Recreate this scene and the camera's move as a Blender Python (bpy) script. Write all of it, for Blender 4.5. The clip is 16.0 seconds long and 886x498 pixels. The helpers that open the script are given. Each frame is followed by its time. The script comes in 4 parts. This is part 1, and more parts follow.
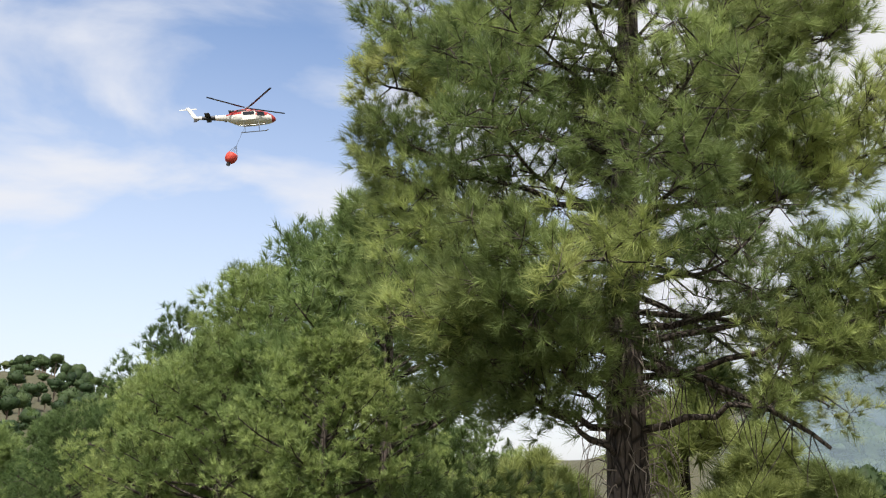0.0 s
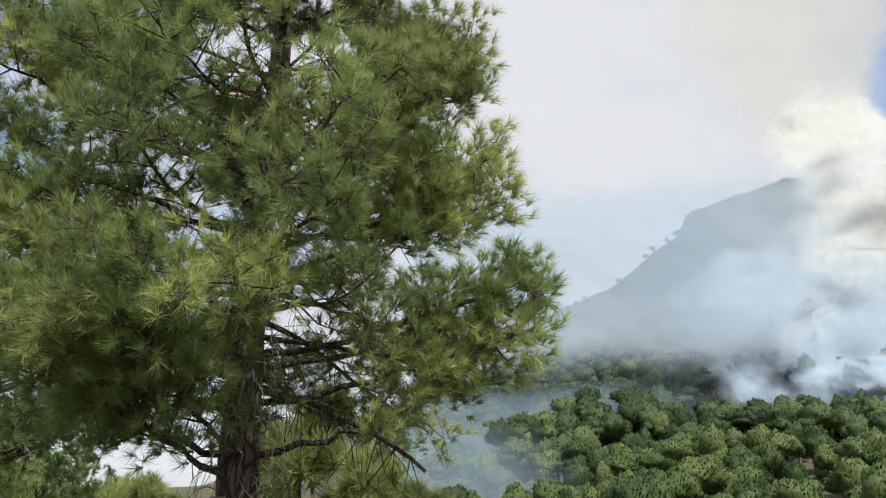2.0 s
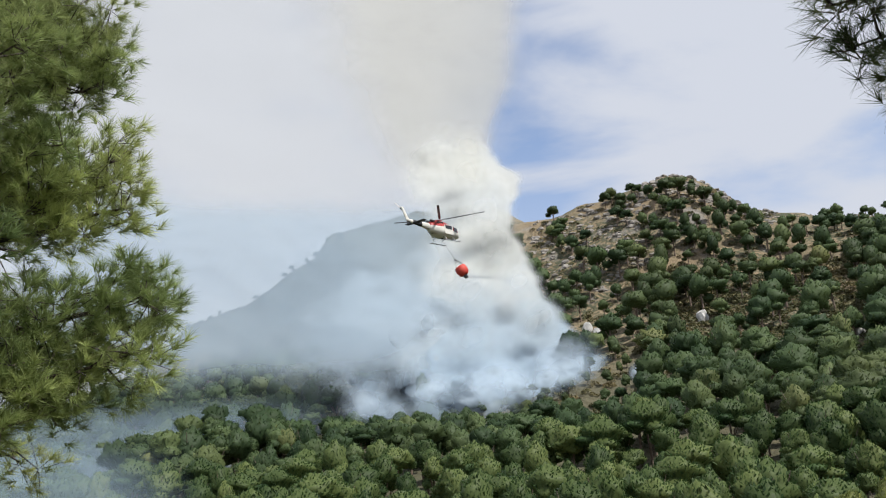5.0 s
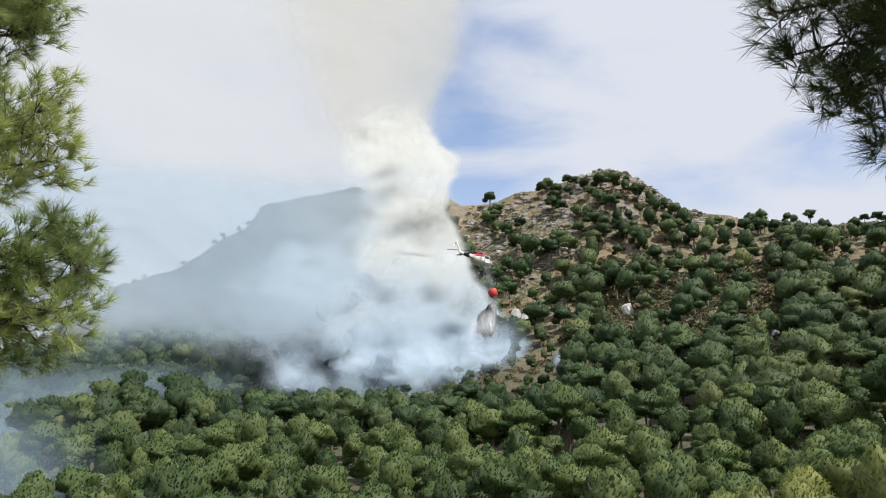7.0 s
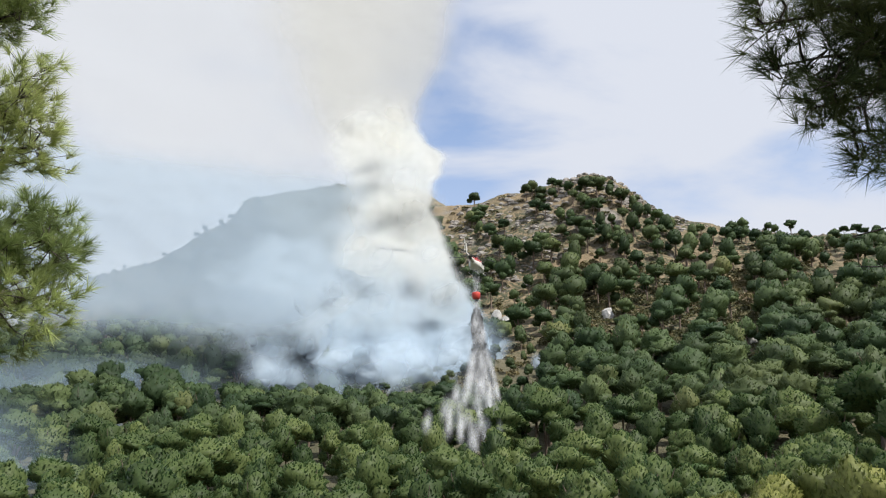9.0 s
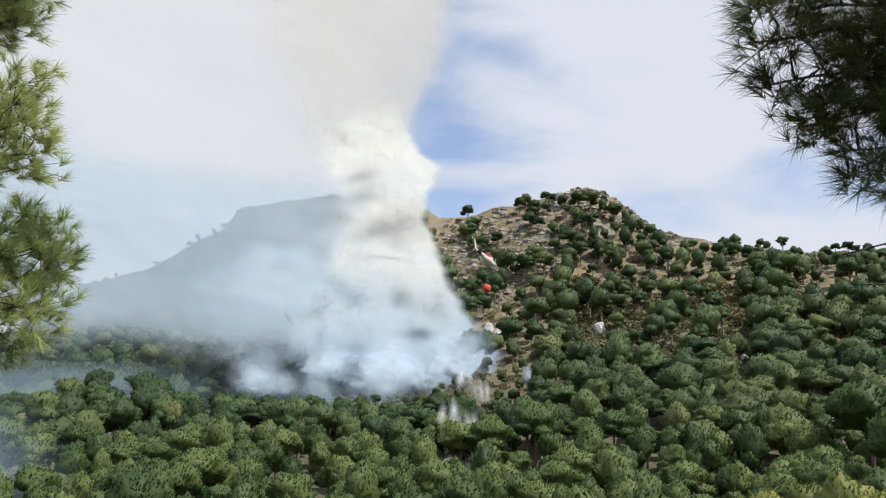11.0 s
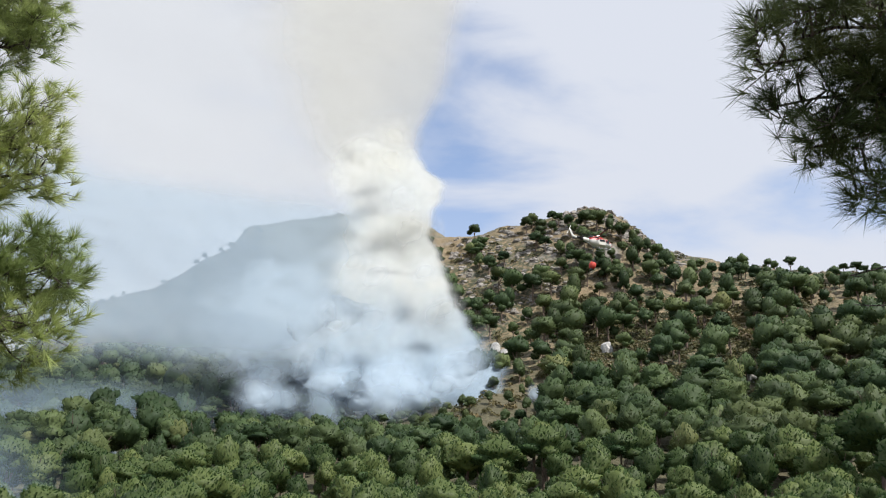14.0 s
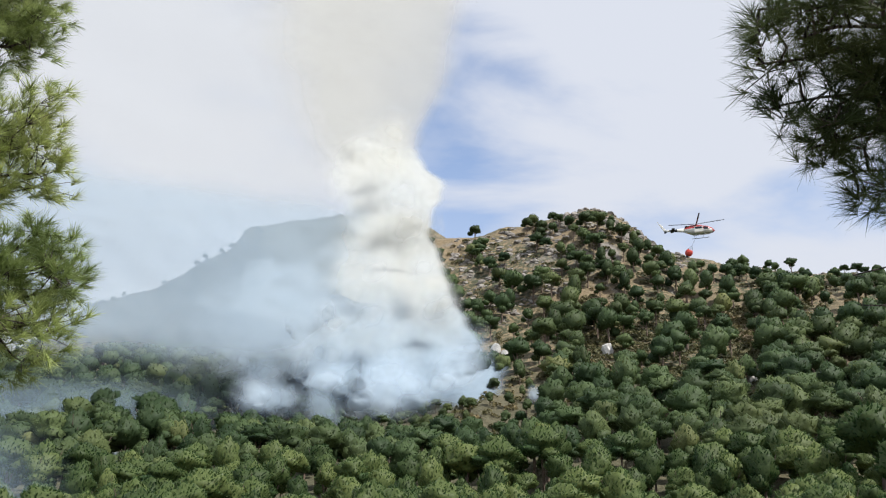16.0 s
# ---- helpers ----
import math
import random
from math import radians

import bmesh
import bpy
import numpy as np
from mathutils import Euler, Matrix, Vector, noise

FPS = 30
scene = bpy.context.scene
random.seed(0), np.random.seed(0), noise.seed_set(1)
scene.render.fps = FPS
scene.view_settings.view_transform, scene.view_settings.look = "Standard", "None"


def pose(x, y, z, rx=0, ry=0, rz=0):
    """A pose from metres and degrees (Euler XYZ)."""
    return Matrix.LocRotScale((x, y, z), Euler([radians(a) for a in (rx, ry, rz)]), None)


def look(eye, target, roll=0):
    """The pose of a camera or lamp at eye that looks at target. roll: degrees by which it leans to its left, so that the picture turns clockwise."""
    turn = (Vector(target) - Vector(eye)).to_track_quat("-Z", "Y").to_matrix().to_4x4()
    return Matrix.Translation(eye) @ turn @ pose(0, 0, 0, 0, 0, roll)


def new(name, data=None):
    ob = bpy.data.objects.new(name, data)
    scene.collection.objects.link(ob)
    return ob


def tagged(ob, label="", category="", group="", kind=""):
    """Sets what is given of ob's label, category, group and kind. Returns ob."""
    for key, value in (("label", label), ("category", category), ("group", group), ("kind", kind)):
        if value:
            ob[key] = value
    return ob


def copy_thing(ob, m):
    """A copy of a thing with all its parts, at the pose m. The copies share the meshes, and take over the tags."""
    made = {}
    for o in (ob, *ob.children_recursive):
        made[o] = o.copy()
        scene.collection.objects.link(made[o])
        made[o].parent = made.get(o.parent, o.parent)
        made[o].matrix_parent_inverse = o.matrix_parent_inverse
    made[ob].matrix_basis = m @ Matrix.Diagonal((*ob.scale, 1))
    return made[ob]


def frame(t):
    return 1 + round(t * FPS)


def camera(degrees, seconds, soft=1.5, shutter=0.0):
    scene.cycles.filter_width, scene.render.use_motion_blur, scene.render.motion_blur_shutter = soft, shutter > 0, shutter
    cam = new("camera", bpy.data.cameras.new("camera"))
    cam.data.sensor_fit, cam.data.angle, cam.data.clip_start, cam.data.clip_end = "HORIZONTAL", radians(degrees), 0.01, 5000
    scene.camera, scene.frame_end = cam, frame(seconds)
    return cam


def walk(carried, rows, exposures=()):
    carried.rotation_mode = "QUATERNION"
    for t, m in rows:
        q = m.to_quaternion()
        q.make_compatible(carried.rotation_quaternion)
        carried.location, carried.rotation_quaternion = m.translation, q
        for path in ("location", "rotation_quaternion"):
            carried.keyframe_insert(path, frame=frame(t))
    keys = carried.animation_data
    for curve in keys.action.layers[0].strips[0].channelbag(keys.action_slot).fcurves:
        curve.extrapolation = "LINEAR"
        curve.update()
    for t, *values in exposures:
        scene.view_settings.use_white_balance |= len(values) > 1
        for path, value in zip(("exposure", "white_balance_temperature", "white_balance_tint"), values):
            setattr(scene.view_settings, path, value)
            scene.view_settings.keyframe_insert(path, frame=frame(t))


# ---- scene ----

# ================= camera and its walk =================
cam = camera(57.1, 16.0, soft=1.15)
ROWS = [
    (0.0, -0.073, -0.206, 1.532, 105.18, -1.54, 57.56),
    (0.5, -0.063, -0.224, 1.527, 106.04, -1.07, 51.99),
    (1.0, -0.061, -0.225, 1.544, 106.61, -0.83, 45.03),
    (1.5, -0.044, -0.194, 1.551, 106.84, -0.44, 38.03),
    (2.0, -0.024, -0.167, 1.548, 107.12, 0.16, 31.96),
    (2.5, -0.024, -0.157, 1.560, 107.49, 0.61, 26.62),
    (3.0, -0.016, -0.130, 1.565, 107.80, 1.06, 22.12),
    (3.5, -0.019, -0.095, 1.584, 107.89, 1.95, 17.81),
    (4.0, -0.003, -0.035, 1.606, 107.94, 2.68, 13.20),
    (4.5, -0.000, -0.013, 1.613, 107.88, 3.07, 9.64),
    (5.0, 0.010, -0.005, 1.622, 107.51, 3.44, 6.92),
    (7.5, -0.002, 0.006, 1.607, 105.78, 0.57, 0.70),
    (8.0, 0.002, 0.002, 1.617, 105.80, 0.22, 0.27),
    (8.5, 0.000, 0.000, 1.600, 105.79, 0.08, 0.02),
    (9.0, -0.002, 0.005, 1.609, 105.84, -0.22, -0.21),
    (11.5, 0.001, -0.011, 1.608, 106.99, -0.87, -0.90),
    (12.0, -0.002, -0.021, 1.609, 107.27, -0.96, -0.75),
    (12.5, -0.006, -0.015, 1.608, 107.49, -1.03, -0.62),
    (13.0, -0.011, -0.012, 1.611, 107.63, -1.15, -0.61),
    (13.5, -0.005, -0.020, 1.612, 107.81, -1.17, -0.56),
    (14.0, -0.011, -0.026, 1.606, 108.04, -1.06, -0.49),
    (14.5, -0.014, -0.014, 1.605, 108.18, -0.97, -0.39),
    (15.0, -0.009, -0.014, 1.602, 108.24, -1.16, -0.44),
    (15.5, -0.010, -0.013, 1.601, 108.25, -1.27, -0.48),
    (16.0, -0.012, -0.010, 1.601, 108.12, -1.13, -0.47),
]
walk(cam, [(t, pose(x, y, z, rx, ry, rz)) for t, x, y, z, rx, ry, rz in ROWS],
     exposures=[(0.0, 0.48, 6500, 10), (1.5, 0.42, 6400, 10), (2.5, 0.24, 6300, 10), (3.5, 0.17, 6230, 10), (5.0, 0.16, 6200, 10), (7.5, 0.31, 6250, 10), (16.0, 0.30, 6220, 10)])

# ================= world and sun =================
SUN_AZ, SUN_EL = 128.0, 55.0     # compass degrees from +y towards +x, and height


def polar(az, el, d, z0=1.6):
    """A place by compass angle, height angle and distance from the eye."""
    a, e = radians(az), radians(el)
    return Vector((d * math.cos(e) * math.sin(a), d * math.cos(e) * math.cos(a), z0 + d * math.sin(e)))


def nodes_of(tree):
    tree.nodes.clear()

    def add(kind, **sets):
        n = tree.nodes.new(kind)
        for key, value in sets.items():
            if key in n.inputs:
                n.inputs[key].default_value = value
        return n
    return add, tree.links.new


world = bpy.data.worlds.new("world")
scene.world = world
world.use_nodes = True
add, link = nodes_of(world.node_tree)
sky = add("ShaderNodeTexSky")
sky.sky_type, sky.sun_disc = "NISHITA", False
sky.sun_elevation, sky.sun_rotation = radians(SUN_EL), radians(SUN_AZ)
sky.air_density, sky.dust_density, sky.ozone_density = 1.0, 1.2, 1.6
coord = add("ShaderNodeTexCoord")
split = add("ShaderNodeSeparateXYZ")
link(coord.outputs["Generated"], split.inputs[0])
stretch = add("ShaderNodeMapping")
stretch.inputs["Scale"].default_value = (1.5, 2.0, 4.2)
stretch.inputs["Rotation"].default_value = (0.25, 0.35, 0.3)
stretch.inputs["Location"].default_value = (0.35, 0.2, 0.1)
link(coord.outputs["Generated"], stretch.inputs["Vector"])
puffs = add("ShaderNodeTexNoise", Scale=1.7, Detail=7.0, Roughness=0.52, Distortion=0.35)
link(stretch.outputs[0], puffs.inputs["Vector"])
more = add("ShaderNodeMapRange")      # more cloud towards +x
more.inputs["From Min"].default_value, more.inputs["From Max"].default_value = -0.8, -0.45
more.inputs["To Min"].default_value, more.inputs["To Max"].default_value = -0.13, 0.09
link(split.outputs[0], more.inputs["Value"])
clear_side = add("ShaderNodeMapRange")   # a clear strip, then cloud again further that way
clear_side.inputs["From Min"].default_value, clear_side.inputs["From Max"].default_value = 0.03, 0.16
clear_side.inputs["To Min"].default_value, clear_side.inputs["To Max"].default_value = -0.045, 0.09
link(split.outputs[0], clear_side.inputs["Value"])
first = add("ShaderNodeMath")
first.operation = "ADD"
link(puffs.outputs["Fac"], first.inputs[0])
link(clear_side.outputs[0], first.inputs[1])
far_side = add("ShaderNodeMapRange")
far_side.inputs["From Min"].default_value, far_side.inputs["From Max"].default_value = -0.3, -0.02
far_side.inputs["To Min"].default_value, far_side.inputs["To Max"].default_value = 0.20, 0.0
link(split.outputs[0], far_side.inputs["Value"])
again = add("ShaderNodeMath")
again.operation = "ADD"
link(first.outputs[0], again.inputs[0])
link(far_side.outputs[0], again.inputs[1])
total = add("ShaderNodeMath")
total.operation = "ADD"
link(again.outputs[0], total.inputs[0])
link(more.outputs[0], total.inputs[1])
cover = add("ShaderNodeMapRange")
cover.interpolation_type = "SMOOTHSTEP"
cover.inputs["From Min"].default_value, cover.inputs["From Max"].default_value = 0.40, 0.72
link(total.outputs[0], cover.inputs["Value"])
low = add("ShaderNodeMapRange")       # milky air near the horizon
low.inputs["From Min"].default_value, low.inputs["From Max"].default_value = 0.5, 0.05
low.inputs["To Min"].default_value, low.inputs["To Max"].default_value = 0.0, 0.75
link(split.outputs[2], low.inputs["Value"])
both = add("ShaderNodeMath")
both.operation = "MAXIMUM"
link(cover.outputs[0], both.inputs[0])
link(low.outputs[0], both.inputs[1])
strength = add("ShaderNodeMixRGB")
strength.blend_type = "MULTIPLY"
strength.inputs["Fac"].default_value = 1.0
strength.inputs["Color2"].default_value = (0.165, 0.16, 0.16, 1)
link(sky.outputs[0], strength.inputs["Color1"])
blend = add("ShaderNodeMixRGB")
blend.inputs["Color2"].default_value = (0.605, 0.62, 0.665, 1)
link(both.outputs[0], blend.inputs["Fac"])
link(strength.outputs[0], blend.inputs["Color1"])
back = add("ShaderNodeBackground", Strength=1.0)
link(blend.outputs[0], back.inputs["Color"])
out = add("ShaderNodeOutputWorld")
link(back.outputs[0], out.inputs[0])

sun_data = bpy.data.lights.new("sun", "SUN")
sun_data.energy, sun_data.angle, sun_data.color = 4.2, radians(1.5), (1.0, 0.95, 0.87)
sun = new("sun", sun_data)
sun.matrix_world = look(polar(SUN_AZ, SUN_EL, 300), (0, 0, 0))


# ================= materials =================
def material(name):
    m = bpy.data.materials.new(name)
    m.use_nodes = True
    a, l = nodes_of(m.node_tree)
    o = a("ShaderNodeOutputMaterial")
    return m, a, l, o


def mixed(a, l, fac, c1, c2):
    n = a("ShaderNodeMixRGB")
    for key, value in (("Fac", fac), ("Color1", c1), ("Color2", c2)):
        if isinstance(value, bpy.types.NodeSocket):
            l(value, n.inputs[key])
        else:
            n.inputs[key].default_value = (*value, 1) if isinstance(value, tuple) else value
    return n.outputs[0]


def ranged(a, l, value, lo, hi, to_lo=0.0, to_hi=1.0, smooth=True):
    n = a("ShaderNodeMapRange")
    if smooth:
        n.interpolation_type = "SMOOTHSTEP"
    n.inputs["From Min"].default_value, n.inputs["From Max"].default_value = lo, hi
    n.inputs["To Min"].default_value, n.inputs["To Max"].default_value = to_lo, to_hi
    l(value, n.inputs["Value"])
    return n.outputs[0]


def noise_of(a, l, scale, detail=4.0, where="Object", rough=0.55):
    c = a("ShaderNodeTexCoord")
    n = a("ShaderNodeTexNoise", Scale=scale, Detail=detail, Roughness=rough)
    l(c.outputs[where], n.inputs["Vector"])
    return n.outputs["Fac"]


def maths(a, l, op, x, y):
    n = a("ShaderNodeMath")
    n.operation = op
    for i, v in enumerate((x, y)):
        if isinstance(v, bpy.types.NodeSocket):
            l(v, n.inputs[i])
        else:
            n.inputs[i].default_value = v
    return n.outputs[0]


def solid(name, c1, c2, scale=3.0, rough=0.6, metal=0.0, bump=0.0, fine=40.0):
    """A plain surface whose colour wanders between two tones at two scales."""
    m, a, l, o = material(name)
    p = a("ShaderNodeBsdfPrincipled", Roughness=rough, Metallic=metal)
    big, small = noise_of(a, l, scale), noise_of(a, l, fine)
    fac = maths(a, l, "ADD", maths(a, l, "MULTIPLY", big, 0.65), maths(a, l, "MULTIPLY", small, 0.35))
    l(mixed(a, l, ranged(a, l, fac, 0.35, 0.65), c1, c2), p.inputs["Base Color"])
    if bump:
        b = a("ShaderNodeBump", Strength=bump)
        l(small, b.inputs["Height"])
        l(b.outputs[0], p.inputs["Normal"])
    l(p.outputs[0], o.inputs[0])
    return m


def foliage(name, dark, light, odd, through_light=0.3, by_object=True, leafy=0.0, vary=1.0, tufted=False):
    """Needles or leaves: every piece has its own tone, every tree its own tint."""
    m, a, l, o = material(name)
    g = a("ShaderNodeNewGeometry")
    tone = g.outputs["Random Per Island"]
    if tufted:      # the needles of one tuft share their tone
        tuft = a("ShaderNodeAttribute")
        tuft.attribute_name = "tuft"
        tone = maths(a, l, "ADD", maths(a, l, "MULTIPLY", tone, 0.35), maths(a, l, "MULTIPLY", tuft.outputs["Fac"], 0.65))
    colour = mixed(a, l, ranged(a, l, tone, 0, 1, 0.5 - vary / 2, 0.5 + vary / 2, False), dark, light)
    colour = mixed(a, l, ranged(a, l, tone, 0.93, 1.0, 0.0, 0.8 * vary), colour, odd)
    patch = noise_of(a, l, 0.35 if by_object else 0.02, 3.0)
    colour = mixed(a, l, ranged(a, l, patch, 0.45, 0.7, 0.0, 0.35), colour, odd)
    if by_object:
        info = a("ShaderNodeObjectInfo")
        tint = info.outputs["Random"]
    else:
        at = a("ShaderNodeAttribute")
        at.attribute_name = "tint"
        tint = at.outputs["Fac"]
    hsv = a("ShaderNodeHueSaturation")
    l(ranged(a, l, tint, 0, 1, 0.6, 1.4, False), hsv.inputs["Value"])
    l(ranged(a, l, tint, 0, 1, 0.52, 0.478, False), hsv.inputs["Hue"])
    l(colour, hsv.inputs["Color"])
    d = a("ShaderNodeBsdfPrincipled", Roughness=0.55)
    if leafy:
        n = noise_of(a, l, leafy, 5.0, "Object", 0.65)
        # noise hollows painted darker, as shade between leaves would look
        leaf_shade = a("ShaderNodeHueSaturation")
        l(hsv.outputs[0], leaf_shade.inputs["Color"])
        l(ranged(a, l, n, 0.34, 0.64, 0.78, 1.15), leaf_shade.inputs["Value"])
        hsv = leaf_shade
        b = a("ShaderNodeBump", Strength=0.45, Distance=0.2 if leafy < 20 else 0.018)
        l(n, b.inputs["Height"])
        l(b.outputs[0], d.inputs["Normal"])
    d.inputs["Specular IOR Level"].default_value = 0.25
    t = a("ShaderNodeBsdfTranslucent")
    l(hsv.outputs[0], d.inputs["Base Color"])
    l(hsv.outputs[0], t.inputs["Color"])
    mx = a("ShaderNodeMixShader", Fac=through_light)
    l(d.outputs[0], mx.inputs[1])
    l(t.outputs[0], mx.inputs[2])
    l(mx.outputs[0], o.inputs[0])
    return m


def bark_material():
    m, a, l, o = material("bark")
    c = a("ShaderNodeTexCoord")
    mp = a("ShaderNodeMapping")
    mp.inputs["Scale"].default_value = (9, 9, 2.2)
    l(c.outputs["Object"], mp.inputs[0])
    v = a("ShaderNodeTexVoronoi", Scale=1.6)
    v.feature = "DISTANCE_TO_EDGE"
    l(mp.outputs[0], v.inputs["Vector"])
    n = a("ShaderNodeTexNoise", Scale=3.0, Detail=6.0)
    l(mp.outputs[0], n.inputs["Vector"])
    plate = ranged(a, l, v.outputs["Distance"], 0.0, 0.16)
    col = mixed(a, l, n.outputs["Fac"], (0.06, 0.045, 0.038), (0.15, 0.12, 0.10))
    col = mixed(a, l, plate, (0.02, 0.015, 0.012), col)
    p = a("ShaderNodeBsdfPrincipled", Roughness=0.9)
    l(col, p.inputs["Base Color"])
    b = a("ShaderNodeBump", Strength=0.8, Distance=0.05)
    l(maths(a, l, "ADD", plate, n.outputs["Fac"]), b.inputs["Height"])
    l(b.outputs[0], p.inputs["Normal"])
    l(p.outputs[0], o.inputs[0])
    return m


def smoke_material(name, c1, c2, density, scale, lo=0.0, hi=0.85, torn=0.9, foot=None):
    """Thin sheets of smoke that fade to nothing at their rims and in torn gaps."""
    m, a, l, o = material(name)
    at = a("ShaderNodeAttribute")
    at.attribute_name = "soft"
    n = noise_of(a, l, scale, 4.0, "Object", 0.55)
    edge = maths(a, l, "ADD", at.outputs["Fac"], maths(a, l, "MULTIPLY", maths(a, l, "SUBTRACT", n, 0.5), torn))
    body = ranged(a, l, maths(a, l, "MINIMUM", edge, maths(a, l, "MULTIPLY", at.outputs["Fac"], 3.0)), lo, hi)
    alpha = maths(a, l, "MULTIPLY", body, density)
    col = mixed(a, l, n, c1, c2)
    g = a("ShaderNodeNewGeometry")
    if foot:     # fresh smoke near the fire is bluer than what has risen
        z = a("ShaderNodeSeparateXYZ")
        l(g.outputs["Position"], z.inputs[0])
        wavy = maths(a, l, "ADD", z.outputs[2], maths(a, l, "MULTIPLY", n, 40.0))
        col = mixed(a, l, ranged(a, l, wavy, 60.0, 112.0), foot, col)
    # shading normal bent to a fixed sunward direction: sheets look lit however they lie
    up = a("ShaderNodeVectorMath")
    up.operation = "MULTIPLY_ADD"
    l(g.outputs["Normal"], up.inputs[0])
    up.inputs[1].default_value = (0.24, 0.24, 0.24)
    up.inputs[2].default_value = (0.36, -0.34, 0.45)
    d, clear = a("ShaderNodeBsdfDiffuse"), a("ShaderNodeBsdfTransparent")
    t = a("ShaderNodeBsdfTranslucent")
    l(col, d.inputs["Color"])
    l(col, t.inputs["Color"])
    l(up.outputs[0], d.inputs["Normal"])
    half = a("ShaderNodeMixShader", Fac=0.25)
    l(d.outputs[0], half.inputs[1])
    l(t.outputs[0], half.inputs[2])
    mx = a("ShaderNodeMixShader")
    l(alpha, mx.inputs[0])
    l(clear.outputs[0], mx.inputs[1])
    l(half.outputs[0], mx.inputs[2])
    l(mx.outputs[0], o.inputs[0])
    return m


def ground_material():
    m, a, l, o = material("hill_ground")
    big, mid, small = noise_of(a, l, 0.02, 5), noise_of(a, l, 0.09, 6), noise_of(a, l, 0.6, 5)
    at = a("ShaderNodeAttribute")
    at.attribute_name = "bare"
    grass = mixed(a, l, mid, (0.17, 0.125, 0.072), (0.31, 0.235, 0.14))
    scrub = mixed(a, l, ranged(a, l, small, 0.38, 0.55), grass, (0.06, 0.065, 0.033))
    stone = mixed(a, l, small, (0.13, 0.118, 0.102), (0.36, 0.33, 0.295))
    g = a("ShaderNodeNewGeometry")
    s = a("ShaderNodeSeparateXYZ")
    l(g.outputs["Normal"], s.inputs[0])
    steep = ranged(a, l, maths(a, l, "ADD", s.outputs[2], maths(a, l, "MULTIPLY", mid, 0.5)), 0.93, 0.78)
    pale = mixed(a, l, ranged(a, l, big, 0.48, 0.66), scrub, grass)
    p = a("ShaderNodeBsdfPrincipled", Roughness=0.95)
    wild = mixed(a, l, small, (0.045, 0.055, 0.026), (0.125, 0.105, 0.06))
    pale = mixed(a, l, at.outputs["Fac"], wild, pale)
    l(mixed(a, l, maths(a, l, "MULTIPLY", steep, at.outputs["Fac"]), pale, stone), p.inputs["Base Color"])
    b = a("ShaderNodeBump", Strength=0.9, Distance=1.2)
    l(small, b.inputs["Height"])
    l(b.outputs[0], p.inputs["Normal"])
    l(p.outputs[0], o.inputs[0])
    return m


BARK = bark_material()
NEEDLE = foliage("pine_needles", (0.125, 0.170, 0.055), (0.42, 0.51, 0.185), (0.43, 0.41, 0.18), 0.45, tufted=True)
NEEDLE_GROUP = foliage("row_needles", (0.095, 0.150, 0.048), (0.32, 0.42, 0.15), (0.34, 0.36, 0.15), 0.42, tufted=True)
NEEDLE_YOUNG = foliage("young_needles", (0.15, 0.19, 0.06), (0.38, 0.43, 0.15), (0.40, 0.38, 0.15), 0.45, tufted=True)
# darker copy of the needles: the limb's shade is put into the colour
NEEDLE_SHADE = foliage("shade_dark_needles", (0.030, 0.060, 0.022), (0.10, 0.145, 0.05), (0.13, 0.12, 0.05), tufted=True)
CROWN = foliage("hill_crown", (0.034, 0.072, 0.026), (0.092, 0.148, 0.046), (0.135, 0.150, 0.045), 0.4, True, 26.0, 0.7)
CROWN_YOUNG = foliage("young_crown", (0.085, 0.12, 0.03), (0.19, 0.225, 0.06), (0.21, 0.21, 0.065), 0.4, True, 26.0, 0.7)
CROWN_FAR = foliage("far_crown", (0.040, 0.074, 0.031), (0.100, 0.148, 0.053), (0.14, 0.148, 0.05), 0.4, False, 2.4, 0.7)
SCRUB = foliage("scrub", (0.07, 0.075, 0.03), (0.15, 0.14, 0.06), (0.22, 0.16, 0.07), 0.15, False)
TRUNK_FAR = solid("far_bark", (0.10, 0.075, 0.055), (0.22, 0.16, 0.12), 1.0, 0.9)
DEAD = solid("dead_twig", (0.20, 0.16, 0.13), (0.40, 0.34, 0.29), 4.0, 0.9)
GROUND = ground_material()
STONE = solid("limestone", (0.15, 0.135, 0.118), (0.36, 0.33, 0.295), 0.25, 0.95, 0.0, 0.9, 1.5)
PALE_STONE = solid("pale_limestone", (0.36, 0.35, 0.33), (0.60, 0.58, 0.55), 0.8, 0.9, 0.0, 0.6, 4.0)
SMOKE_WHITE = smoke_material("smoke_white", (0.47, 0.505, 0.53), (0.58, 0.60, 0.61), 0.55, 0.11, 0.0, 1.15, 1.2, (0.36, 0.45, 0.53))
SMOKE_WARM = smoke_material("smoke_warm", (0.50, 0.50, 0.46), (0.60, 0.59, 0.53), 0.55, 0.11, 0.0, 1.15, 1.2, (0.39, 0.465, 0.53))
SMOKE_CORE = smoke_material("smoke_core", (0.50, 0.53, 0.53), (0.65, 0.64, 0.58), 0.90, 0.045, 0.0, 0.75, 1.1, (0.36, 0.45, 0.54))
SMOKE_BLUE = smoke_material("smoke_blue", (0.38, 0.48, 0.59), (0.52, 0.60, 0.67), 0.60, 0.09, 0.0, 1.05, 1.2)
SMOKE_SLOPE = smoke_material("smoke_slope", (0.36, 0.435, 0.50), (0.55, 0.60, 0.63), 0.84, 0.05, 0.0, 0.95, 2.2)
# haze put into the blue colour of see-through sheets
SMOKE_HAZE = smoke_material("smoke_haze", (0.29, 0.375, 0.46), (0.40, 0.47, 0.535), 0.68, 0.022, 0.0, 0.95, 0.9)
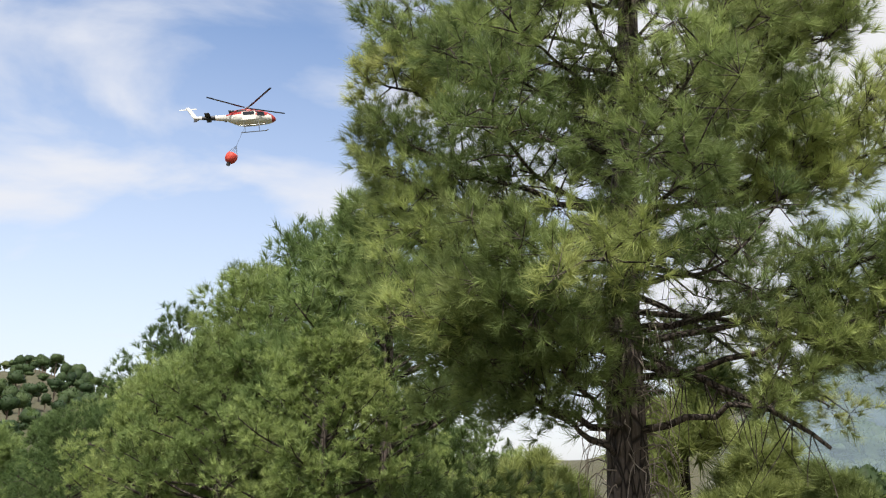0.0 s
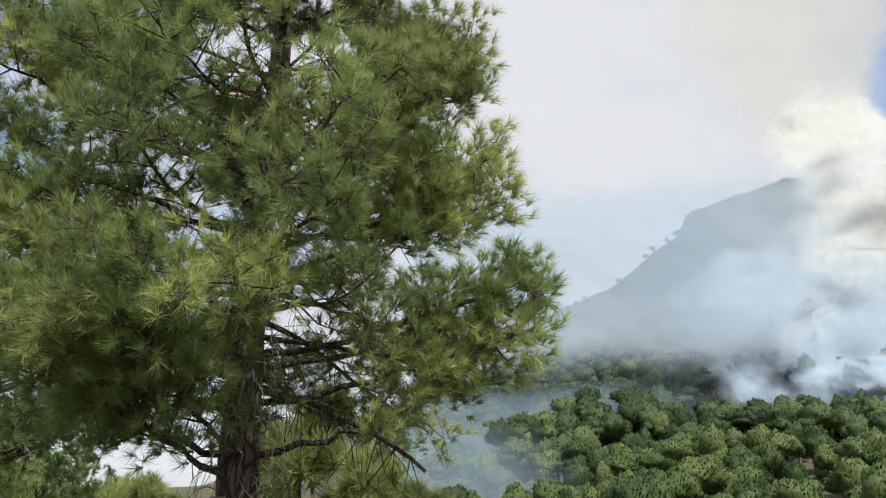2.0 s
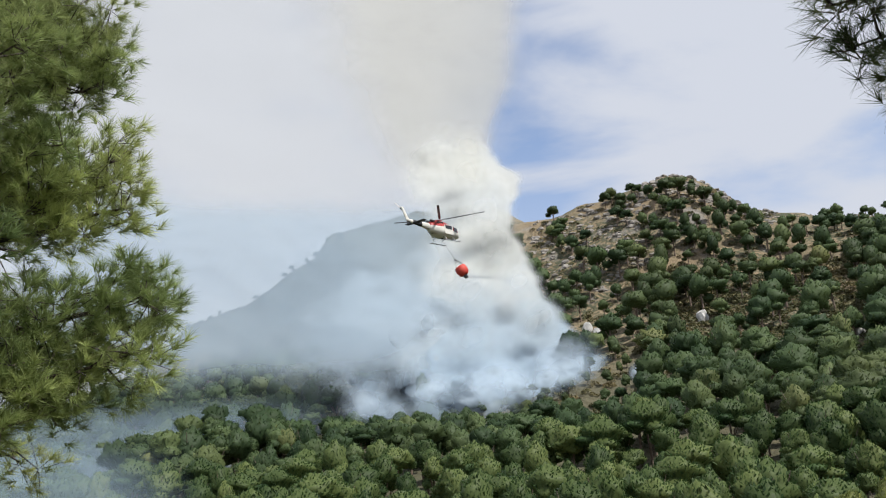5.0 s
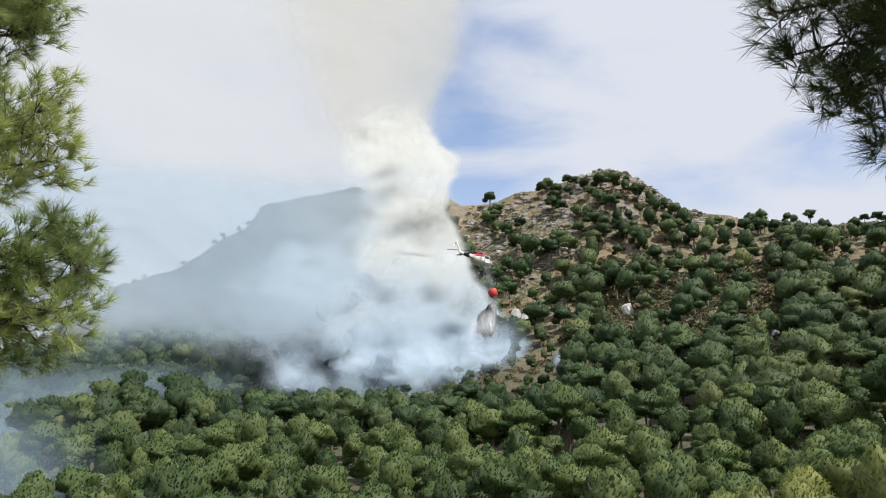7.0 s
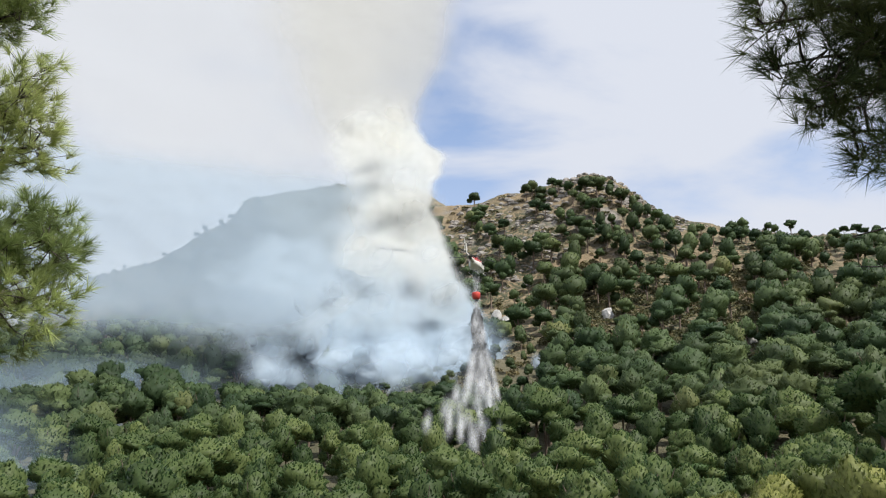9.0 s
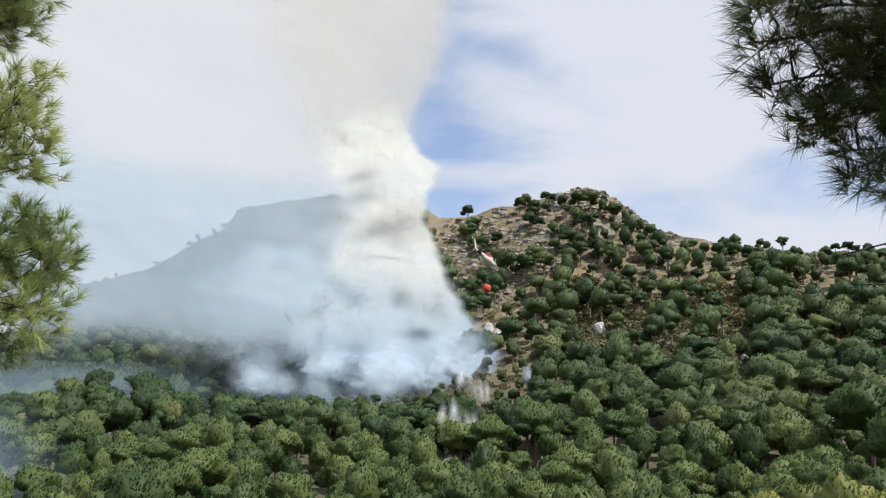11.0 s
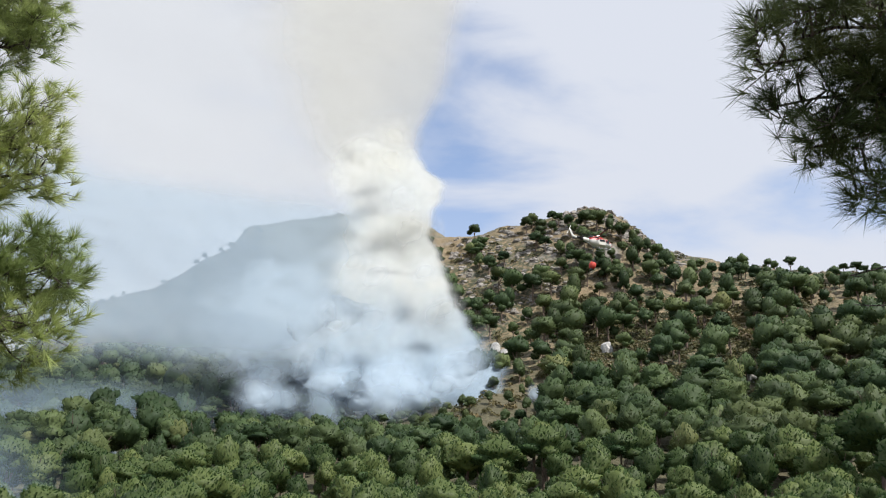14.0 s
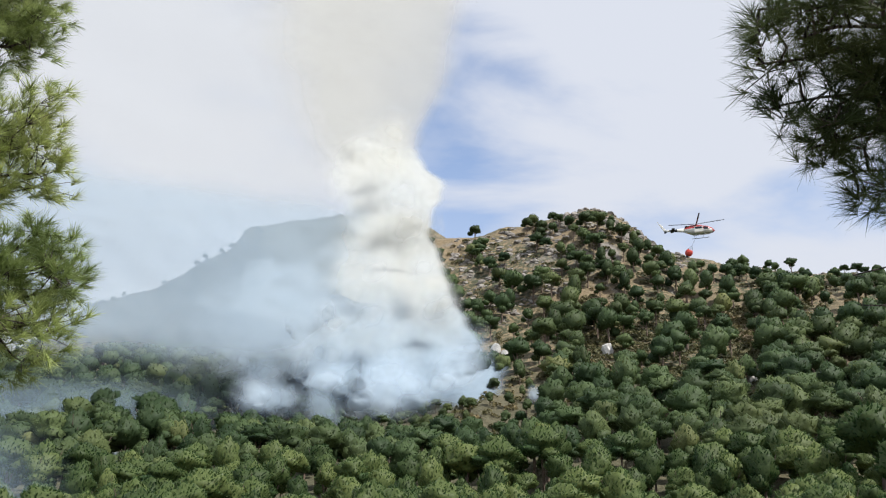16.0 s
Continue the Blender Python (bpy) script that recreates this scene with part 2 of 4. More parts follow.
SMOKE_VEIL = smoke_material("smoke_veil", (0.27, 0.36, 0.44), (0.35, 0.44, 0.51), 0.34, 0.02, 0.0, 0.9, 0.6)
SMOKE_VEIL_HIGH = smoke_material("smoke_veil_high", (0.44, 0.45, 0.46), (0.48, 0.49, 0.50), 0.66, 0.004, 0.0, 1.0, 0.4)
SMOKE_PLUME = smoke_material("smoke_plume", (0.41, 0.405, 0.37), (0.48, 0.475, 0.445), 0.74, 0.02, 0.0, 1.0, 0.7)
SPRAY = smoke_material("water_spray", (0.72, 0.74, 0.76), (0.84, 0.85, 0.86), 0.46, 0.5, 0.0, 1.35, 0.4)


# ================= building helpers =================
def mesh_of(name, verts, faces, mat, smooth=False, attributes=()):
    """A mesh from arrays of places and of triangles or quads."""
    me = bpy.data.meshes.new(name)
    verts, faces = np.asarray(verts, np.float32), np.asarray(faces, np.int32)
    n, k = faces.shape
    me.vertices.add(len(verts))
    me.vertices.foreach_set("co", verts.ravel())
    me.loops.add(n * k)
    me.loops.foreach_set("vertex_index", faces.ravel())
    me.polygons.add(n)
    me.polygons.foreach_set("loop_start", np.arange(n, dtype=np.int32) * k)
    me.update(calc_edges=True)
    me.polygons.foreach_set("use_smooth", np.full(n, smooth))
    for key, values in attributes:
        me.attributes.new(key, "FLOAT", "POINT").data.foreach_set("value", np.asarray(values, np.float32))
    me.materials.append(mat)
    me.update()
    return me


def piece(name, me, parent=None, label="", at=None):
    ob = new(name, me)
    if parent:
        ob.parent = parent
    if at is not None:
        ob.matrix_basis = at
    return tagged(ob, label)


def part(name, bm, mat, parent, label="", at=None, smooth=False):
    me = bpy.data.meshes.new(name)
    for f in bm.faces:
        f.smooth = smooth
    bm.normal_update()
    bm.to_mesh(me)
    bm.free()
    me.materials.append(mat)
    return piece(name, me, parent, label, at)


def tubes(paths, sides=5):
    """Tapered tubes along polylines: each path is (points, radii). Returns places and quads."""
    vs, fs, base = [], [], 0
    ang = np.linspace(0, 2 * np.pi, sides, endpoint=False)
    for pts, rad in paths:
        pts, rad = np.asarray(pts, float), np.asarray(rad, float)
        d = np.gradient(pts, axis=0)
        d /= np.linalg.norm(d, axis=1)[:, None] + 1e-9
        ref = np.where(np.abs(d[:, 2:3]) > 0.9, [[1.0, 0, 0]], [[0, 0, 1.0]])
        u = np.cross(d, ref)
        u /= np.linalg.norm(u, axis=1)[:, None] + 1e-9
        w = np.cross(d, u)
        ring = pts[:, None] + rad[:, None, None] * (u[:, None] * np.cos(ang)[None, :, None] + w[:, None] * np.sin(ang)[None, :, None])
        vs.append(ring.reshape(-1, 3))
        n = len(pts)
        i = np.arange(n - 1)[:, None] * sides
        j = np.arange(sides)[None]
        k = (j + 1) % sides
        fs.append((base + np.stack([i + j, i + k, i + k + sides, i + j + sides], -1)).reshape(-1, 4))
        base += n * sides
    return np.concatenate(vs), np.concatenate(fs)


def unit(v):
    return v / (np.linalg.norm(v, axis=-1, keepdims=True) + 1e-9)


def needle_tufts(rng, places, ways, count, length, width, spread=1.0):
    """Tufts of needles: thin tapered blades that fan out from twig ends."""
    n = len(places)
    way = np.repeat(ways, count, 0)
    root = np.repeat(places, count, 0)
    rnd = unit(rng.normal(size=(n * count, 3)))
    d = unit(way * (0.75 + 0.5 * rng.random((n * count, 1))) + rnd * spread)
    back = rng.random((n * count, 1)) * length * 0.4
    root = root - way * back
    ln = length * (0.65 + 0.5 * rng.random((n * count, 1)))
    side = unit(np.cross(d, unit(rng.normal(size=(n * count, 3))))) * width * 0.5
    tip = root + d * ln
    tip[:, 2] -= ln[:, 0] * 0.12 * rng.random(n * count)
    v = np.stack([root - side, root + side, tip], 1).reshape(-1, 3)
    f = np.arange(n * count * 3).reshape(-1, 3)
    return v, f, np.repeat(rng.random(n), count * 3)


def bough(rng, start, az, rise, length, droop, steps=11, wobble=0.10):
    """A bent limb: its points, from the trunk outwards."""
    pts, p, a, e = [np.array(start, float)], np.array(start, float), az, rise
    for i in range(steps):
        s = (i + 1) / steps
        a += rng.normal() * wobble
        e += droop * (0.5 - s) * -2.0 / steps + rng.normal() * wobble * 0.7
        p = p + length / steps * np.array([math.sin(a) * math.cos(e), math.cos(a) * math.cos(e), math.sin(e)])
        pts.append(p.copy())
    return np.array(pts)


def limb_foliage(rng, pts, r0, bare, clumps, reach, size, tufts, count, needle_len, needle_w, lift=0.12):
    """Side shoots on a limb, each ending in a cushion of needle tufts: wood paths, needle places and faces."""
    wood = [(pts, np.linspace(r0, r0 * 0.25, len(pts)))]
    n = len(pts) - 1
    places, ways = [], []
    for k in range(clumps):
        s = min(1.0, bare + (1.02 - bare) * (k + rng.random()) / clumps) * n
        i = min(n - 1, int(s))
        p = pts[i] + (pts[i + 1] - pts[i]) * (s - i)
        t = unit(pts[i + 1] - pts[i])
        side = unit(np.cross(t, [0, 0, 1.0])) * (1 if k % 2 else -1)
        last = k == clumps - 1
        ln = 0.0 if last else reach * (0.25 + 0.85 * rng.random()) * (1.15 - 0.55 * s / n)
        c = p + (side * 0.8 + t * 0.55) * ln + np.array([0, 0, lift + 0.22 * rng.normal()]) * (0.4 + ln)
        wood.append(([p, p * 0.5 + c * 0.5 + rng.normal(size=3) * 0.03, c], [max(0.009, r0 * 0.3), 0.009, 0.005]))
        big = size * (0.7 + 0.6 * rng.random())
        d = unit(rng.normal(size=(tufts, 3)) + [0, 0, 0.25] + t * 0.35)
        q = c + d * big * (0.35 + 0.65 * rng.random((tufts, 1)))
        w = unit(d * 0.8 + np.array([0, 0, 0.55]) + t * 0.3 + 0.25 * rng.normal(size=(tufts, 3)))
        places.append(q)
        ways.append(w)
        for j in range(0, tufts, 2):
            wood.append(([c + (q[j] - c) * 0.1, q[j]], [0.005, 0.003]))
    v, f, tone = needle_tufts(rng, np.concatenate(places), np.concatenate(ways), count, needle_len, needle_w, 0.80)
    return wood, v, f, tone


def trunk_mesh(name, rng, height, r0, lean, rough=0.06, sides=22, rings=70):
    """A tapered trunk with ridged bark; returns the mesh and a function that gives its axis."""
    ph = rng.random(4) * 6

    def axis(z):
        return np.array([lean[0] * z + 0.05 * math.sin(z * 0.9 + ph[0]), lean[1] * z + 0.05 * math.sin(z * 0.8 + ph[1]), z])

    def radius(z):
        k = max(0.0, 1 - z / height)
        return r0 * (0.12 + 0.88 * k ** 0.8) + 0.25 * r0 * math.exp(-z / 0.4)
    vs = []
    for i in range(rings):
        z = -0.4 + (height + 0.4) * i / (rings - 1)
        c = axis(z)
        for j in range(sides):
            a = 2 * math.pi * j / sides
            k = 1 + rough * (noise.noise((math.cos(a) * 3, math.sin(a) * 3, z * 1.3)) + 0.8 * noise.noise((math.cos(a) * 8, math.sin(a) * 8, z * 4)))
            vs.append(c + radius(z) * k * np.array([math.cos(a), math.sin(a), 0]))
    i, j = np.meshgrid(np.arange(rings - 1) * sides, np.arange(sides), indexing="ij")
    k = (j + 1) % sides
    fs = np.stack([i + j, i + k, i + k + sides, i + j + sides], -1).reshape(-1, 4)
    return mesh_of(name, vs, fs, BARK, True), axis


# ================= the ground, one sheet to the horizon =================
AZ = [-180, -95, -84, -70, -50, -36, -28, -22, -15, -8, -2, 3, 10, 17, 30, 60]
E200 = [0, 1, 2, 0, -1.5, -1.0, 0.6, 1.4, 2.5, 3.0, 3.1, 3.8, 4.6, 4.6, 4.6, 4]
E270 = [0, 2, 3.5, 0, -1, 1.5, 4, 5, 5.5, 6.2, 6.8, 8.2, 9.2, 9.2, 8.8, 6]
E330 = [0, 3, 5, 0, -1, 3, 5.8, 7.2, 8.2, 9.2, 10.2, 12.4, 13.2, 12.8, 12.4, 8]
CREST_R = [(-180, 0), (-95, 4), (-84, 5.2), (-70, 0), (-50, -1), (-28, 7), (-15, 10), (-8, 12), (-2, 16), (-0.5, 18.7), (2.1, 19.0), (5, 19.6), (8.6, 20.2), (10.7, 20.8), (12.5, 20.2), (14.4, 19.1), (16.7, 17.3), (20.4, 16.2), (25.4, 15.4), (30, 15.1), (60, 9)]
CREST_L = [(-180, 0), (-95, 2), (-50, 0), (-40, 4), (-28.6, 8.3), (-23.9, 12.4), (-19.8, 14.1), (-17, 16.2), (-15.3, 17.2), (-14.1, 18.8), (-8.2, 20.0), (-2, 20.4), (4, 16), (30, 10), (60, 5)]
RING = [0, 14, 40, 90, 140, 200, 270, 330, 400, 620, 900, 1600, 4800]


def height_at(az, r):
    """The ground's height, by compass angle and distance; arrays."""
    az, r = np.broadcast_arrays(np.asarray(az, float), np.asarray(r, float))
    cr = np.interp(az, *zip(*CREST_R))
    cl = np.interp(az, *zip(*CREST_L))

    def by(e, d):
        return 1.6 + d * np.tan(np.radians(e))
    zero = np.zeros_like(az)
    level = [zero, zero - 0.05, zero - 3.5, by(zero - 5.2, 90), by(np.interp(az, [-60, -36, -28, -20, -12], [-5, -4.5, -2.8, -1.8, -1.2]), 140),
             by(np.interp(az, AZ, E200), 200), by(np.interp(az, AZ, E270), 270), by(np.interp(az, AZ, E330), 330),
             by(cr, 400), by(cl, 620), by(np.minimum(cl, 8) * 0.5, 900), by(zero + 1, 1600), by(zero, 4800)]
    level = np.stack(level)
    ahead = np.clip((np.abs(az + 30) - 75) / 30, 0, 1)      # open level ground behind the viewer
    level[2:5] = level[2:5] * (1 - ahead)
    i = np.clip(np.searchsorted(RING, r, side="right") - 1, 0, len(RING) - 2)
    ring = np.array(RING, float)
    s = np.clip((r - ring[i]) / (ring[i + 1] - ring[i]), 0, 1)
    a = np.take_along_axis(level, i[None], 0)[0]
    b = np.take_along_axis(level, i[None] + 1, 0)[0]
    return a + (b - a) * s


def roughness(x, y, r):
    """Small relief of the slopes: boulders and gullies."""
    k = min(1.0, max(0.0, (r - 120) / 200)) * min(1.0, max(0.1, (1800 - r) / 1000))
    near = min(1.0, r / 60)
    v = noise.fractal((x * 0.02, y * 0.02, 0.3), 1.0, 2.1, 4) * 2.2 + noise.ridged_multi_fractal((x * 0.05, y * 0.05, 1.7), 0.9, 2.0, 5, 1.0, 2.0) * 1.6 - 1.6
    return v * k + 0.12 * near * noise.noise((x * 0.3, y * 0.3, 0))


def spot(az, r):
    """A place on the ground."""
    x, y = r * math.sin(radians(az)), r * math.cos(radians(az))
    return np.array([x, y, float(height_at(az, r)) + roughness(x, y, r)])


def build_ground():
    az = np.concatenate([np.arange(-180, -96, 4.0), np.arange(-96, -32, 1.0), np.arange(-32, 34, 0.3), np.arange(34, 60, 2.0), np.arange(60, 180, 5.0)])
    r = np.concatenate([[0.0, 3, 7, 11], np.arange(14, 90, 6.0), np.arange(90, 300, 7.0), np.arange(300, 420, 3.0), np.arange(420, 640, 8.0), [660, 700, 760, 830, 900, 1100, 1400, 1900, 2600, 3500, 4800]])
    A, Rr = np.meshgrid(az, r, indexing="ij")
    Z = height_at(A, Rr)
    X, Y = Rr * np.sin(np.radians(A)), Rr * np.cos(np.radians(A))
    for i in range(len(az)):
        for j in range(len(r)):
            Z[i, j] += roughness(X[i, j], Y[i, j], Rr[i, j])
    n, m = len(az), len(r)
    i, j = np.meshgrid(np.arange(n), np.arange(m - 1), indexing="ij")
    k = (i + 1) % n
    fs = np.stack([i * m + j, i * m + j + 1, k * m + j + 1, k * m + j], -1).reshape(-1, 4)
    me = mesh_of("ground", np.stack([X, Y, Z], -1).reshape(-1, 3), fs, GROUND, True, [("bare", (np.clip((A + 3) / 3, 0, 1) * np.clip((np.degrees(np.arctan2(Z - 1.6, Rr + 1)) - 7) / 3, 0.15, 1)).ravel())])
    tagged(new("ground", me), "dry grass and limestone hillside rising to a ridge", "ground", kind="structure")


build_ground()


# ================= pines near the viewer =================
VIEW_OUTLINE = [(3, -34), (6.4, -32), (10, -28.0), (14, -27), (16.7, -33.5), (20.8, -29.3), (25.7, -33), (28, -31.5), (31, -31.5), (34, -34)]


def near_pine():
    """The tall pine close by: trunk, each limb with its needles, dead hanging twigs."""
    rng = np.random.default_rng(11)
    base = spot(-46.6, 9.3)
    tree = tagged(new("pine_tree"), "tall pine with rough dark trunk and long green needles", "tree")
    tree.matrix_basis = Matrix.Translation(base)
    me, axis = trunk_mesh("trunk", rng, 10.8, 0.25, (0.012, 0.018))
    piece("trunk", me, tree)
    limbs = [(3.0 + 7.4 * (k / 79) ** 1.05 + rng.normal() * 0.1, k * 2.39996 + rng.normal() * 0.22) for k in range(80)]
    base_v = np.array(base)
    for az, el, d in ((-25.4, 13.6, 8.9), (-26.2, 11.3, 8.7), (-27.0, 14.6, 9.0), (-28.2, 20.4, 9.3), (-29.2, 22.0, 9.4), (-30.3, 28.4, 9.9), (-30.6, 31.0, 10.2), (-31.2, 7.6, 8.9), (-65.6, 26.5, 9.9), (-65.4, 23.0, 9.4), (-65.2, 30.5, 10.4), (-63.5, 16.0, 9.0), (-65.0, 20.5, 9.3), (-64.5, 28.5, 10.0),
                      (-60.0, 8.0, 8.3), (-62.5, 11.5, 8.6), (-56.0, 7.0, 7.6), (-58.0, 12.0, 7.4), (-53.0, 9.5, 7.0), (-55.0, 15.5, 6.9)):
        tip = np.array(polar(az, el, d)) - base_v
        start = axis(tip[2] - 0.75)
        pts = np.array([start + (tip - start) * np.array([k / 11, k / 11, (k / 11) ** 1.5]) + rng.normal(size=3) * 0.03 * (0 < k < 11) for k in range(12)])
        wood, v, f, tone = limb_foliage(rng, pts, 0.045, 0.45, 17, 0.6, 0.34, 14, 44, 0.19, 0.0064, 0.12)
        wv, wf = tubes(wood, 4)
        limb = piece("limb", mesh_of("limb", wv, wf, BARK, True), tree)
        tagged(piece("needles", mesh_of("needles", v, f, NEEDLE, False, [("tuft", tone)]), limb), kind="stuff")
    for zz, az in limbs:
        reach = float(np.interp(zz, [2.0, 3.0, 4.2, 6.0, 8.0, 10.5], [2.9, 3.2, 3.5, 3.3, 2.6, 0.7])) * (0.80 + 0.2 * rng.random())
        rise = float(np.interp(zz, [2, 4, 7, 10.5], [0.0, 0.10, 0.35, 0.9])) + rng.normal() * 0.08
        for shorter in range(12):       # limbs shortened until their tips fit the crown's outline as seen from the eye
            tip = base_v + axis(zz) + reach * np.array([math.sin(az) * math.cos(rise), math.cos(az) * math.cos(rise), math.sin(rise)])
            t_az, t_el = math.degrees(math.atan2(tip[0], tip[1])), math.degrees(math.atan2(tip[2] - 1.6, math.hypot(tip[0], tip[1])))
            if np.interp(t_el, [5, 12, 20, 23, 31], [-62, -65, -65, -66, -66.2]) < t_az < np.interp(t_el, *zip(*VIEW_OUTLINE)):
                break
            reach *= 0.9
        pts = bough(rng, axis(zz), az, rise, reach, 0.35 if zz < 5 else 0.1)
        wood, v, f, tone = limb_foliage(rng, pts, 0.012 + 0.009 * reach, 0.26 if zz < 6 else 0.4, 12 if zz < 3.6 else 15, 0.75, 0.34, 13, 42, 0.19, 0.0064, 0.0 if zz < 4 else 0.12)
        for k in range(14):
            i = 1 + k % 5
            d = unit(rng.normal(size=3) + np.array([0, 0, -0.25]))
            e = pts[i] + d * (0.25 + 0.4 * rng.random())
            wood.append(([pts[i], pts[i] * 0.45 + e * 0.55 + rng.normal(size=3) * 0.04, e], [0.006, 0.005, 0.002]))
        wv, wf = tubes(wood, 4)
        limb = piece("limb", mesh_of("limb", wv, wf, BARK, True), tree)
        tagged(piece("needles", mesh_of("needles", v, f, NEEDLE, False, [("tuft", tone)]), limb), kind="stuff")
    # a long bare limb that sags, and dead twigs that hang down the trunk
    start, tip = axis(2.75), np.array(polar(-33.8, 1.6, 8.9)) - base_v
    pts = np.array([start + (tip - start) * np.array([k / 12, k / 12, (k / 12) ** 1.7]) + rng.normal(size=3) * 0.02 * (k > 0) for k in range(13)])
    wood = [(pts, np.linspace(0.06, 0.02, len(pts)))]
    for k in range(26):
        p = pts[3 + k % 9]
        d = np.array([rng.normal() * 0.5, rng.normal() * 0.5, -0.9 - rng.random()])
        wood.append(([p, p + d * 0.25 + rng.normal(size=3) * 0.05, p + d * 0.45], [0.007, 0.005, 0.003]))
    wv, wf = tubes(wood, 5)
    piece("limb", mesh_of("bare_limb", wv, wf, BARK, True), tree, "bare sagging limb")
    wood = []
    for k in range(150):
        a, z1 = rng.random() * 6.283, 0.9 + 2.6 * rng.random()
        c = axis(z1)
        q = [c + np.array([math.cos(a), math.sin(a), 0]) * 0.22]
        d = np.array([math.cos(a) * 0.22, math.sin(a) * 0.22, 0.05])
        for s in range(6):
            q.append(q[-1] + d * 0.6 + rng.normal(size=3) * 0.035)
            d = d * 0.62 + np.array([0, 0, -0.11])
        wood.append((q, np.linspace(0.008, 0.003, 7)))
    wv, wf = tubes(wood, 4)
    tagged(piece("dead_twigs", mesh_of("dead_twigs", wv, wf, DEAD, True), tree, "pale dead twigs hanging down"), kind="stuff")


def group_pine(name, seed, height, reach, low, coarse=1.0, needles=None):
    """A pine of the group further off: trunk, branches, crown. Built at the origin."""
    rng = np.random.default_rng(seed)
    tree = new(name)
    me, axis = trunk_mesh("trunk", rng, height, 0.02 * height + 0.05, (rng.normal() * 0.02, rng.normal() * 0.02), 0.06, 12, 24)
    piece("trunk", me, tree)
    woods, vs, fs, tones, base = [], [], [], [], 0
    z = low
    while z < height * 0.98:
        turn = rng.random() * 6.28
        for k in range(5):
            zz = z + rng.normal() * 0.15
            s = (zz - low) / (height - low)
            ln = reach * float(np.interp(s, [0, 0.25, 0.6, 1], [0.95, 1.0, 0.85, 0.35])) * (0.7 + 0.4 * rng.random())
            pts = bough(rng, axis(zz), turn + 1.2566 * k + rng.normal() * 0.3, 0.1 + 0.8 * s, ln, 0.2, 8)
            k_size = min(1, reach / 2)
            wood, v, f, tone = limb_foliage(rng, pts, 0.02 + 0.01 * ln, 0.3, 6, 0.75 * k_size, 0.46 * k_size, 12, 26, 0.25, 0.0150 * coarse)
            tones.append(tone)
            woods += wood[:1] + [w for w in wood[1:] if len(w[0]) > 2]
            vs.append(v)
            fs.append(f + base)
            base += len(v)
        z += 0.62
    wv, wf = tubes(woods, 4)
    tagged(piece("branches", mesh_of("branches", wv, wf, BARK, True), tree), kind="stuff")
    tagged(piece("crown", mesh_of("crown", np.concatenate(vs), np.concatenate(fs), needles or NEEDLE_GROUP, False, [("tuft", np.concatenate(tones))]), tree), kind="stuff")
    return tree


def pine_group():
    a = tagged(group_pine("pine_tree", 21, 5.3, 2.9, 0.5), "bushy green pine standing in a row of pines", "tree", "row of pines")
    b = tagged(group_pine("pine_tree", 22, 6.0, 3.2, 0.6, 1.25), "broad bushy pine standing in a row of pines", "tree", "row of pines")
    a.matrix_basis = Matrix.Translation(spot(-71.0, 18.0))
    a.scale = (0.98, 0.98, 0.98)
    b.matrix_basis = Matrix.Translation(spot(-75.0, 24.0))
    b.scale = (0.95, 0.95, 0.98)
    for kind, az, d, turn, size in ((b, -62.5, 15.5, 140, 1.02), (a, -66.8, 20.0, 40, 1.28), (b, -79.5, 28.0, 70, 0.78), (a, -82.6, 31.0, 200, 0.82), (a, -77.2, 18.5, 250, 0.66), (b, -73.0, 16.0, 20, 0.6),
                                    (a, -86.0, 36.0, 160, 0.85), (b, -90.0, 38.0, 110, 0.8), (a, -82.0, 22.0, 330, 0.6), (b, -87.0, 26.0, 10, 0.6), (b, -67.0, 13.5, 210, 0.55), (a, -60.5, 26.0, 35, 0.82), (b, -56.8, 28.0, 165, 0.72), (a, -52.5, 30.0, 290, 0.7)):
        c = copy_thing(kind, pose(*spot(az, d), 0, 0, turn))
        c.scale = (size, size, size)
    s = tagged(group_pine("pine_sapling", 33, 1.75, 0.8, 0.2, 1.0, NEEDLE_YOUNG), "young yellow-green pine sapling beside the tall pine", "tree", "pine saplings")
    s.matrix_basis = Matrix.Translation(spot(-42.2, 24.0))
    s.scale = (2.8, 2.8, 2.8)
    for az, d, turn, size in ((-37.0, 22.0, 120, 1.9), (-32.8, 20.0, 210, 1.3), (-53.0, 22.0, 60, 1.5), (-49.6, 25.0, 280, 1.5), (-34.8, 24.0, 330, 1.3)):
        c = copy_thing(s, pose(*spot(az, d), 0, 0, turn))
        c.scale = (size, size, size)


